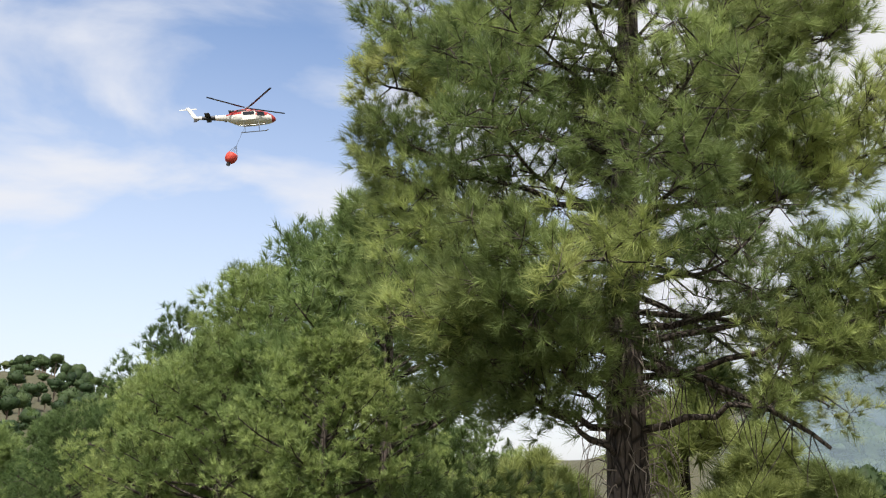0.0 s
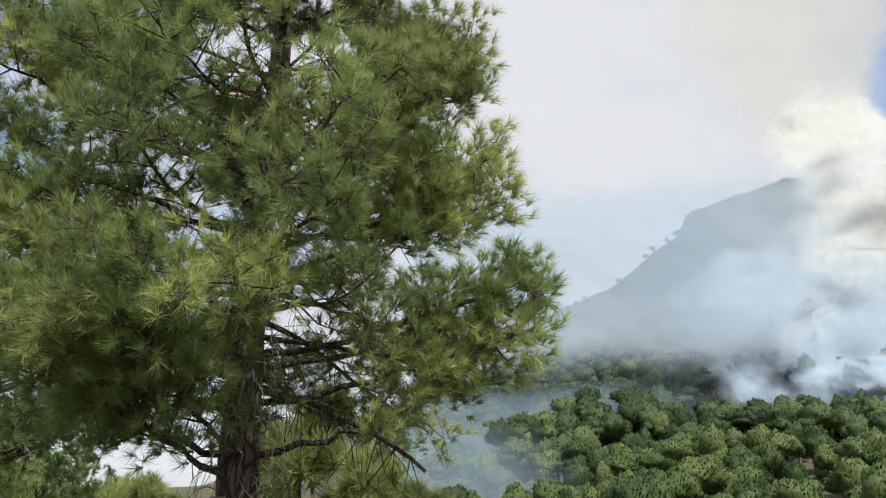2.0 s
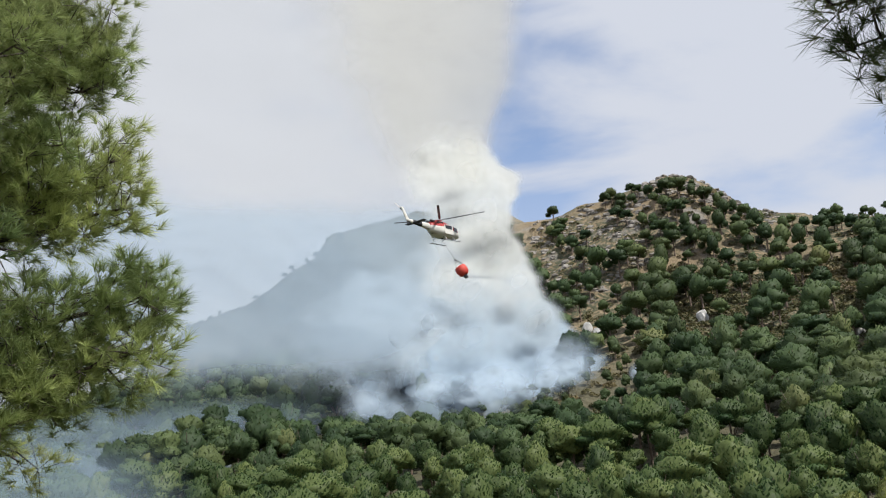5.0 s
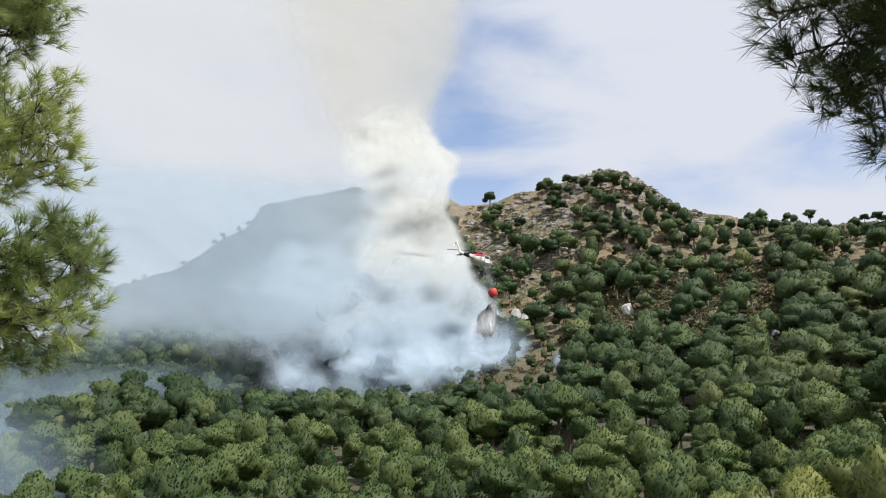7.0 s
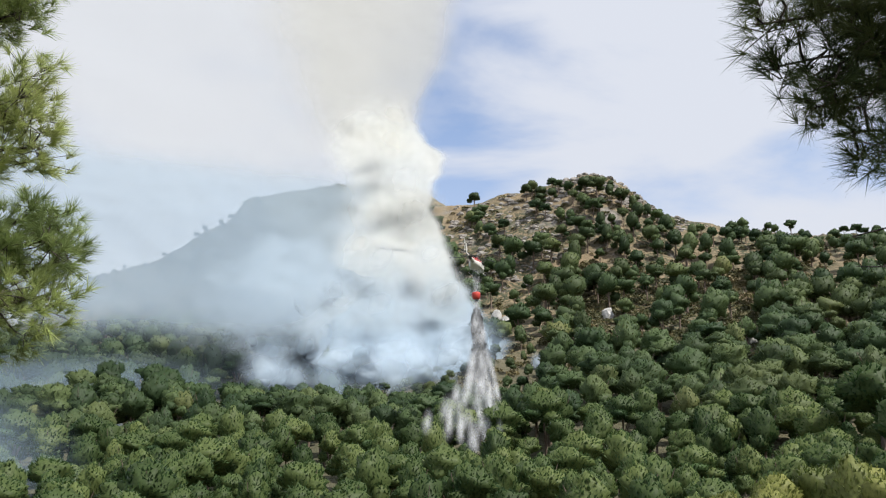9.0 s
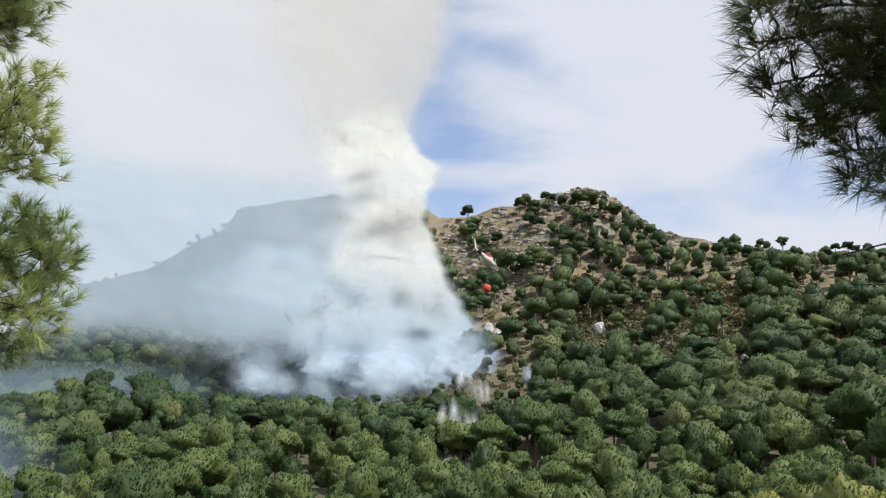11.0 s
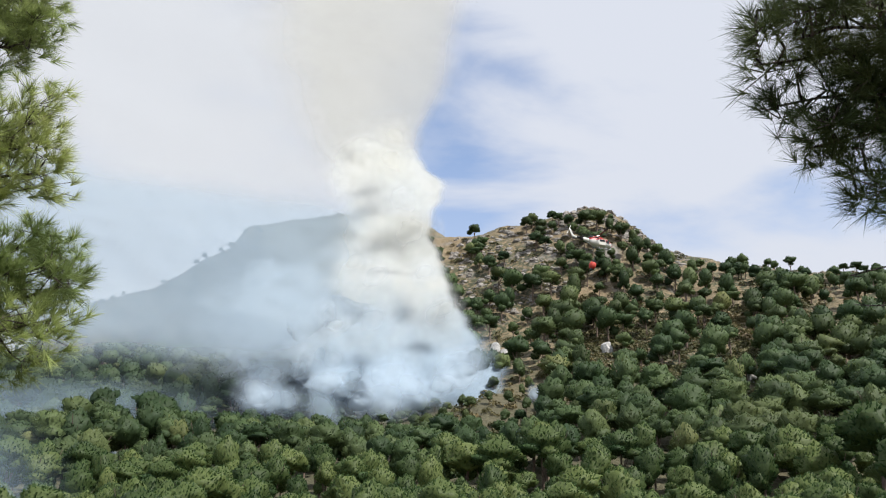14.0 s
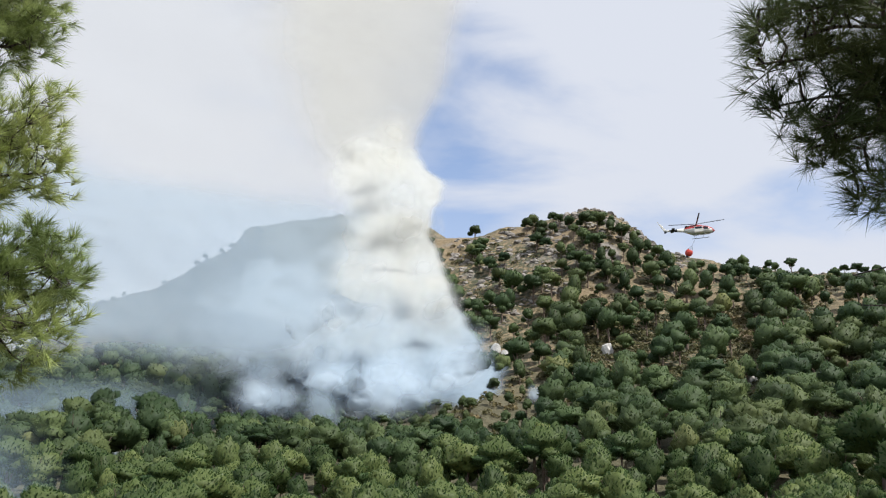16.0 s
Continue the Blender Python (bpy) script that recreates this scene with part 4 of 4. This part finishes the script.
def smoke():
    """Places are fitted to the view at 9 s; everything rises or drifts through them."""
    rng = np.random.default_rng(41)

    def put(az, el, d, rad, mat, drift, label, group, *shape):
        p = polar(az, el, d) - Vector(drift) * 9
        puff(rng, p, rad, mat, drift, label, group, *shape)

    # the wide veil across the sky, and the plume that feeds it
    smoke_sheet(rng, (5, 50), [(5, -48), (50, -58)], [(5, -2), (30, 1), (50, 8)], [(5, 700), (50, 1000)], SMOKE_VEIL_HIGH, (-0.5, 0, 0.3),
                "thin pale smoke veiling the sky", "high smoke", (0.4, 0.2, 0.1, 0.2), 8, 0, 160.0)
    smoke_sheet(rng, (20.5, 50), [(20, -10.5), (25, -13), (31, -18), (50, -26)], [(20, -0.5), (24, -1.2), (26, -0.6), (29, 1.6), (33, 2.8), (50, 7)], [(20, 325), (30, 365), (50, 460)], SMOKE_PLUME, (-0.2, 0, 0.5),
                "cream smoke thinning out above the column", "high smoke", (0.5, 0.18, 0.16, 0.1), 5, 3, 60.0)
    # blue-painted haze sheets: one covers the mountain in view, two the lower woods
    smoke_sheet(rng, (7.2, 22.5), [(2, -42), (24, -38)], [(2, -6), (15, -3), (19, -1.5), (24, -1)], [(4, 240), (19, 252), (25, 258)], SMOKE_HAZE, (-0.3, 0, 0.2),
                "blue haze sheet hung in front of the mountain", "haze", (0.25, 0.22, 0.36, 0.22), 5, 3, 60.0)
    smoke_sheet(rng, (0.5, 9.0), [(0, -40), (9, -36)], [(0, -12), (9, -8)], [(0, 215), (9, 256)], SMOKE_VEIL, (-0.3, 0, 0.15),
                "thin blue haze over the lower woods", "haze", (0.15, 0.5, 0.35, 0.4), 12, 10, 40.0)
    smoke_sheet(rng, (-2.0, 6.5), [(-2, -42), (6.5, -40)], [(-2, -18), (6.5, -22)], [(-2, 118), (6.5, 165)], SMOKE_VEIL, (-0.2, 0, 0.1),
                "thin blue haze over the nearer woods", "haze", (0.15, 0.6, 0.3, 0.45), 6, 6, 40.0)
    # smoke that rolls along the slope beside the column
    smoke_sheet(rng, (6.5, 18.5), [(6, -16), (10, -21), (18, -18)], [(6, -4), (18, -4)], [(6, 262), (12, 272), (18, 292)], SMOKE_SLOPE, (-0.35, 0, 0.3),
                "grey-blue smoke rolling along the slope", "slope smoke", (0.5, 0.25, 0.40, 0.4), 5, 3, 34.0)
    # rising column: edges fitted to the view, firm to windward, leant back for sun
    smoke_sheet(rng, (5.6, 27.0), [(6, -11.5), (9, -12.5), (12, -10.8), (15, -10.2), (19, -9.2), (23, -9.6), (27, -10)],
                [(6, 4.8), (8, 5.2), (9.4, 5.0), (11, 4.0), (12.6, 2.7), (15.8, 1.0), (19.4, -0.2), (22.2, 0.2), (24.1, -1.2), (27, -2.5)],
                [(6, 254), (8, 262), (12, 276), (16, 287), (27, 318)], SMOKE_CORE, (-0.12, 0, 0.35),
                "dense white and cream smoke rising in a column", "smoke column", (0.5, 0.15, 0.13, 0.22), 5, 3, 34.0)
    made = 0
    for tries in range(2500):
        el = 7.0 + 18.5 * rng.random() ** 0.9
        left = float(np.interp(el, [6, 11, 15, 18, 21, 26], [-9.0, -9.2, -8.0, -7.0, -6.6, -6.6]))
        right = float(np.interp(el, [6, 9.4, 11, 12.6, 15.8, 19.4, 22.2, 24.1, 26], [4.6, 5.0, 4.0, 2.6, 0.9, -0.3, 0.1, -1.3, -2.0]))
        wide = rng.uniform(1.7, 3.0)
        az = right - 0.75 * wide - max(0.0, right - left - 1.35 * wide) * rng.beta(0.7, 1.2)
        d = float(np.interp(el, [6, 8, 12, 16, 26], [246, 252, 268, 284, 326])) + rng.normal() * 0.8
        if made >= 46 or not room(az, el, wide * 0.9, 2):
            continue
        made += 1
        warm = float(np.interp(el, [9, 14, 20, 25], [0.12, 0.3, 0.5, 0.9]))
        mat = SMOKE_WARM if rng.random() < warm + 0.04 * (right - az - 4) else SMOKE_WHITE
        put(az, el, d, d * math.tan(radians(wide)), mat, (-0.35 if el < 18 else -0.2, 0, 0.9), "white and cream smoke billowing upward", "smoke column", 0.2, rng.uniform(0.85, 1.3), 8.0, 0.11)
    # lesser billows on the lee side, among the trees
    for k in range(12):
        az, el, wide = -13.5 + 8.5 * (k + rng.random()) / 12, rng.uniform(7.8, 12.8), rng.uniform(1.1, 2.0)
        put(az, el, 252, 252 * math.tan(radians(wide)), SMOKE_WARM if k % 3 == 0 else SMOKE_WHITE, (-0.3, 0, 0.4), "small pale billow of smoke above the trees", "slope smoke", 0.25, rng.uniform(0.8, 1.2), 8.0, 0.14)
    # low smoke that creeps out of the burning trees
    for k in range(15):
        az = -13 + 16.2 * (k + rng.random()) / 15
        g = spot(az, rng.uniform(228, 246))
        puff(rng, (g[0], g[1], g[2] + rng.uniform(4, 11)), rng.uniform(7, 13), SMOKE_BLUE if rng.random() < 0.8 else SMOKE_WHITE, (-0.2, 0, 0.2 + 0.2 * rng.random()), "pale bluish smoke drifting between burning trees", "low smoke", 0.4, 0.75, 8.0, 0.14)
    puff(rng, spot(7.0, 236) + [0, 0, 3], 3.0, SMOKE_BLUE, (-0.1, 0, 0.1), "small wisp of bluish smoke among the pines", "low smoke", 0.4, 1.2, 8.0, 0.14)


smoke()



# ================= the helicopter with its water bucket =================
RED = solid("red_paint", (0.33, 0.028, 0.025), (0.42, 0.04, 0.034), 1.0, 0.3)
WHITE = solid("white_paint", (0.72, 0.70, 0.63), (0.82, 0.80, 0.74), 1.0, 0.32)
BLACK = solid("black_paint", (0.012, 0.012, 0.014), (0.03, 0.03, 0.032), 2.0, 0.45)
GLASS = solid("dark_cabin_glass", (0.012, 0.014, 0.018), (0.03, 0.034, 0.04), 0.5, 0.08)
METAL = solid("grey_metal", (0.3, 0.3, 0.3), (0.45, 0.45, 0.45), 5.0, 0.4, 0.8)
ORANGE = solid("orange_fabric", (0.50, 0.04, 0.028), (0.62, 0.07, 0.04), 1.5, 0.6, 0.0, 0.3, 6.0)


def loft(sections, sides=20, power=2.6):
    """A closed shell through rounded cross sections: (x, z, half width, half height)."""
    bm = bmesh.new()
    rings = []
    for x, z, w, h in sections:
        ring = []
        for j in range(sides):
            a = 2 * math.pi * j / sides
            c, d = math.cos(a), math.sin(a)
            ring.append(bm.verts.new((x, w * math.copysign(abs(c) ** (2 / power), c), z + h * math.copysign(abs(d) ** (2 / power), d))))
        rings.append(ring)
    for r0, r1 in zip(rings, rings[1:]):
        for j in range(sides):
            bm.faces.new((r0[j], r0[(j + 1) % sides], r1[(j + 1) % sides], r1[j]))
    bm.faces.new(rings[0])
    bm.faces.new(rings[-1][::-1])
    bmesh.ops.recalc_face_normals(bm, faces=bm.faces)
    return bm


def slab(corners, thick, axis=(0, 1, 0)):
    """A plate with the given outline, with thickness and bevelled edges."""
    bm = bmesh.new()
    off = Vector(axis) * thick / 2
    low = [bm.verts.new(Vector(c) - off) for c in corners]
    top = [bm.verts.new(Vector(c) + off) for c in corners]
    n = len(corners)
    bm.faces.new(low[::-1])
    bm.faces.new(top)
    for j in range(n):
        bm.faces.new((low[j], low[(j + 1) % n], top[(j + 1) % n], top[j]))
    bmesh.ops.recalc_face_normals(bm, faces=bm.faces)
    bmesh.ops.bevel(bm, geom=list(bm.edges), offset=thick * 0.3, segments=1, affect="EDGES")
    return bm


def tube_part(name, points, radius, mat, parent, label=""):
    v, f = tubes([(points, [radius] * len(points))], 8)
    return piece(name, mesh_of(name, v, f, mat, True), parent, label)


def build_helicopter():
    """Origin at the rotor hub, nose towards +y, up +z."""
    craft = tagged(new("helicopter"), "red and white firefighting helicopter flying with a slung bucket", "helicopter")
    turn = Matrix.Rotation(radians(90), 4, "Z")
    body = part("fuselage", loft([(4.25, -2.25, 0.12, 0.10), (4.05, -2.2, 0.42, 0.35), (3.6, -2.1, 0.78, 0.62), (2.9, -1.95, 1.08, 0.86), (2.0, -1.82, 1.28, 1.03), (0.6, -1.8, 1.36, 1.1),
                                  (-0.8, -1.8, 1.34, 1.08), (-1.7, -1.72, 1.1, 0.95), (-2.5, -1.58, 0.74, 0.74), (-3.3, -1.46, 0.46, 0.52)], 28), WHITE, craft, "cream belly and red upper sides", turn, True)
    body.data.materials.append(RED)
    for f in body.data.polygons:
        c = f.center
        f.material_index = 1 if c.z > -1.56 - 0.09 * c.x or c.x > 3.3 else 0
    boom = part("tail_boom", loft([(-3.2, -1.46, 0.44, 0.5), (-5.0, -1.32, 0.32, 0.38), (-7.0, -1.18, 0.22, 0.27), (-8.3, -1.05, 0.14, 0.2)], 16), WHITE, craft, "cream tail boom with a dark end", turn, True)
    boom.data.materials.append(BLACK)
    for f in boom.data.polygons:
        f.material_index = 1 if -7.4 < f.center.x < -5.3 else 0
    part("tail_fin", slab([(-7.5, 0, -1.25), (-8.35, 0, -1.2), (-9.35, 0, 0.75), (-8.85, 0, 0.8)], 0.16), WHITE, craft, "", turn)
    part("tail_fin", slab([(-7.3, 0, -1.3), (-8.2, 0, -1.25), (-8.35, 0, -1.75), (-7.9, 0, -1.75)], 0.12), BLACK, craft, "dark ventral fin", turn)
    for side in (1, -1):
        part("stabilizer", slab([(-5.6, side * 0.2, -1.2), (-6.45, side * 0.2, -1.2), (-6.5, side * 1.75, -1.15), (-5.75, side * 1.75, -1.15)], 0.12, (0, 0, 1)), BLACK, craft, "black tailplane", turn)
        part("cabin_door", slab([(1.2, side * 1.375, -1.15), (-0.9, side * 1.36, -1.15), (-0.9, side * 1.36, -2.55), (1.2, side * 1.375, -2.55)], 0.05), WHITE, craft, "", turn)
        part("window", slab([(1.0, side * 1.41, -1.2), (-0.7, side * 1.40, -1.2), (-0.7, side * 1.40, -1.75), (1.0, side * 1.41, -1.75)], 0.04), GLASS, craft, "", turn)
        part("window", slab([(2.5, side * 1.19, -1.35), (1.45, side * 1.35, -1.25), (1.45, side * 1.37, -1.95), (2.6, side * 1.2, -2.0)], 0.07), GLASS, craft, "", turn)
        part("windshield", slab([(3.45, side * 0.08, -1.48), (2.5, side * 0.08, -1.03), (2.45, side * 0.85, -1.12), (3.25, side * 0.72, -1.62)], 0.1, (0.4, 0, 0.9)), GLASS, craft, "", turn)
        tube_part("skid", [(side * 1.35, 2.9, -3.25), (side * 1.35, 2.55, -3.45), (side * 1.35, -1.4, -3.5)], 0.07, METAL, craft)
        part("exhaust", loft([(-2.0, -0.62, 0.2, 0.2), (-2.9, -0.5, 0.17, 0.17)], 12), BLACK, craft, "", turn @ Matrix.Translation((0, side * 0.35, 0)), True)
    for y in (1.5, -0.7):
        tube_part("cross_tube", [(-1.35, y, -3.48), (-1.1, y, -2.95), (-0.6, y, -2.75), (0.6, y, -2.75), (1.1, y, -2.95), (1.35, y, -3.48)], 0.06, METAL, craft)
    cowl = part("engine_cowling", loft([(1.6, -0.85, 0.35, 0.12), (0.9, -0.72, 0.6, 0.35), (-0.6, -0.65, 0.68, 0.42), (-1.8, -0.72, 0.6, 0.38), (-2.7, -0.95, 0.4, 0.25)], 18), RED, craft, "", turn, True)
    part("cowling_intake", slab([(0.2, 0.0, -0.42), (-1.9, 0.0, -0.42), (-2.1, 0.0, -0.95), (0.2, 0.0, -0.95)], 1.42), BLACK, craft, "dark engine intake", turn)
    part("belly_hook", slab([(0.25, 0, -2.86), (-0.25, 0, -2.86), (-0.2, 0, -3.02), (0.2, 0, -3.02)], 0.5), BLACK, craft, "", turn)
    tube_part("mast", [(0, 0, -0.6), (0, 0, -0.02)], 0.13, METAL, craft)
    rotor = new("main_rotor")
    rotor.parent = craft
    hub = part("hub", loft([(-0.35, 0, 0.28, 0.12), (0.35, 0, 0.28, 0.12)], 12), METAL, rotor)
    blade = slab([(0.4, -0.12, 0.05), (1.2, -0.19, 0.05), (6.9, -0.19, 0.42), (7.0, -0.10, 0.43), (7.0, 0.17, 0.43), (1.2, 0.19, 0.05), (0.4, 0.12, 0.05)], 0.05, (0, 0, 1))
    first = part("blade", blade, BLACK, rotor, "long dark rotor blade")
    for k in range(1, 4):
        piece("blade", first.data, rotor, "long dark rotor blade", pose(0, 0, 0, 0, 0, 90 * k))
    tail = new("tail_rotor")
    tail.parent = craft
    tail_at = turn @ pose(-9.05, 0.25, 0.55)
    part("tail_blade", slab([(-1.3, 0, -0.09), (1.3, 0, -0.09), (1.3, 0, 0.09), (-1.3, 0, 0.09)], 0.04), WHITE, tail, "pale tail rotor blade")
    part("tail_hub", slab([(-0.15, 0, -0.12), (0.15, 0, -0.12), (0.15, 0, 0.12), (-0.15, 0, 0.12)], 0.2), BLACK, tail)
    return craft, rotor, tail, tail_at


def build_bucket():
    """Origin at the bucket's middle; its line runs up to the belly hook."""
    thing = tagged(new("water_bucket"), "orange-red collapsible water bucket slung under the helicopter", "bucket")
    bm = bmesh.new()
    n, rings = 16, [(-0.85, 0.30), (-0.78, 0.55), (-0.5, 0.78), (0.0, 0.9), (0.5, 0.86), (0.72, 0.76), (0.72, 0.70), (0.3, 0.74), (-0.3, 0.7)]
    loops = []
    for z, r in rings:
        loops.append([bm.verts.new((r * (1 + 0.035 * math.cos(j * math.pi)) * math.cos(2 * math.pi * j / n), r * (1 + 0.035 * math.cos(j * math.pi)) * math.sin(2 * math.pi * j / n), z)) for j in range(n)])
    for a, b in zip(loops, loops[1:]):
        for j in range(n):
            bm.faces.new((a[j], a[(j + 1) % n], b[(j + 1) % n], b[j]))
    bm.faces.new(loops[0][::-1])
    bm.faces.new(loops[-1])
    bmesh.ops.recalc_face_normals(bm, faces=bm.faces)
    part("shell", bm, ORANGE, thing, "ribbed orange-red fabric shell", None, True)
    part("valve", loft([(-0.35, 0, 0.35, 0.35), (0.35, 0, 0.3, 0.3)], 12), BLACK, thing, "dark dump valve", pose(0, 0, -0.95, 0, 90, 0))
    for k in range(8):
        a = math.pi * k / 4
        tube_part("cord", [(0.76 * math.cos(a), 0.76 * math.sin(a), 0.72), (0, 0, 2.2)], 0.018, BLACK, thing)
    tube_part("line", [(0, 0, 2.2), (0, 0, 5.3)], 0.022, BLACK, thing)
    return thing


CRAFT, ROTOR, TAIL, TAIL_AT = build_helicopter()
BUCKET = build_bucket()
# seconds, hub x, y, z, heading (compass), nose down, lean
FLIGHT = [
    (0.0, -117.2, 35.9, 55.8, 24, -10, 0), (0.5, -107.1, 43.5, 56.4, 27, -10, 0), (0.8, -99.1, 48.2, 56.0, 30, -10, 0),
    (2.0, -67.0, 63.5, 50.0, 34, -8, 0), (3.2, -39.1, 78.9, 44.4, 30, -7, 0), (3.5, -35.2, 88.6, 45.5, 29, -7, 0), (4.0, -27.0, 99.5, 45.4, 29, -7, 0),
    (4.5, -18.9, 108.4, 44.1, 29, -6, 0), (5.0, -12.2, 117.2, 43.4, 30, -6, 0), (7.5, 6.0, 159.0, 45.1, 27, -6, 0), (8.0, 6.9, 162.1, 45.3, 24, -4, 0),
    (9.0, 7.4, 163.8, 46.4, 16, -2, 3), (11.5, 15.0, 177.4, 55.5, 28, -1, 6), (13.0, 28.4, 187.9, 64.0, 47, -2, 5),
    (14.0, 39.3, 192.9, 68.7, 60, -3, 4), (15.0, 50.8, 195.9, 71.2, 76, -4, 3), (16.0, 65.5, 197.0, 74.3, 100, -4, 0),
]
# seconds, bucket's middle seen from the hub
SLUNG = [(0.0, -0.6, -1.6, -8.6), (0.5, -0.5, -1.0, -8.6), (3.2, 1.5, 0.7, -7.9), (3.5, 1.5, 0.5, -7.9), (4.0, 2.1, 0.5, -8.0), (4.5, 2.6, 0.4, -8.1), (5.0, 2.9, 0.2, -8.3),
         (7.5, 2.0, -0.1, -8.4), (8.0, 1.7, -0.1, -8.3), (9.0, -0.1, 0.0, -8.3), (11.5, -0.5, -0.6, -8.3), (13.0, -1.4, -0.8, -8.1), (16.0, -2.4, 0.4, -7.8)]


def between(rows, t):
    """Smooth values at t from rows of (seconds, values...)."""
    a = np.array(rows, float)
    ts, vs = a[:, 0], a[:, 1:]
    slope = np.gradient(vs, ts, axis=0)
    i = int(np.clip(np.searchsorted(ts, t, side="right") - 1, 0, len(ts) - 2))
    h = ts[i + 1] - ts[i]
    s = (t - ts[i]) / h
    return ((2 * s ** 3 - 3 * s * s + 1) * vs[i] + (s ** 3 - 2 * s * s + s) * h * slope[i]
            + (3 * s * s - 2 * s ** 3) * vs[i + 1] + (s ** 3 - s * s) * h * slope[i + 1])


def craft_pose(t):
    x, y, z, h, down, lean = between(FLIGHT, t)
    return pose(x, y, z, 0, 0, -h) @ pose(0, 0, 0, -down, lean, 0)


def bucket_pose(t):
    hub, arm = between(FLIGHT, t)[:3], between(SLUNG, t)
    up = Vector(-arm + np.array([0, 0, -2.9])).normalized()
    return Matrix.Translation(hub + arm) @ up.to_track_quat("Z", "Y").to_matrix().to_4x4()


def build_water():
    """Sheets of spray: carried flat in the cabin, let out through the bucket, falling on the trees."""
    rng = np.random.default_rng(14)
    thin = [puff_mesh(rng, 1.0, SPRAY, 0.12, 3.2, 0.10) for k in range(6)]
    broad = [puff_mesh(rng, 1.35, SPRAY, 0.12, 2.3, 0.12) for k in range(6)]
    stowed = pose(0, 0.3, -1.8, 82, 0, 0)
    for k in range(120):
        fast = (k * 0.618) % 1.0
        mist = k > 112
        ob = tagged(new("water_spray", (thin if fast > 0.75 else broad)[k % 6]), "white spray of water falling from the bucket", "water", "falling water")
        t0 = 6.45 + 2.75 * (k + rng.random()) / 120
        rows = [(0.3 * j, craft_pose(0.3 * j) @ stowed) for j in range(int((t0 - 0.2) / 0.3))]
        rows.append((t0 - 0.2, craft_pose(t0 - 0.2) @ stowed))
        p = np.array(bucket_pose(t0).translation) - np.array([0, 0, 2.2])
        side, deep = rng.normal() * 0.25 + 5.0 * fast - 2.6, rng.normal() * 0.7 - 0.4
        speed = 0.74 + 0.26 * fast + 0.03 * rng.normal() - 0.3 * mist
        for dt in (0.0, 0.3, 0.7, 1.2, 2.0, 3.2, 4.6, 6.0):
            fall = speed * (9.3 * dt + 6 * (1 - math.exp(-1.2 * dt)))
            q = p + np.array([side * dt * (1 - 0.06 * dt), deep * dt, -fall])
            rows.append((t0 + dt, pose(*q, 0, -3 * side, 6 * dt)))
        rows.append((16.0, pose(*q, 0, -3 * side, 6 * dt)))
        MOVES.append((ob, rows))


build_water()


def motions():
    for ob, rows in MOVES:
        walk(ob, rows)
    walk(CRAFT, [(k / 10, craft_pose(k / 10)) for k in range(161)])
    walk(BUCKET, [(k / 10, bucket_pose(k / 10)) for k in range(161)])
    walk(ROTOR, [(k / 30, pose(0, 0, 0, 0, 0, 35 + 64.8 * k)) for k in range(481)])
    walk(TAIL, [(k / 30, TAIL_AT @ Matrix.Rotation(radians(83.0 * k), 4, "Y")) for k in range(481)])


motions()
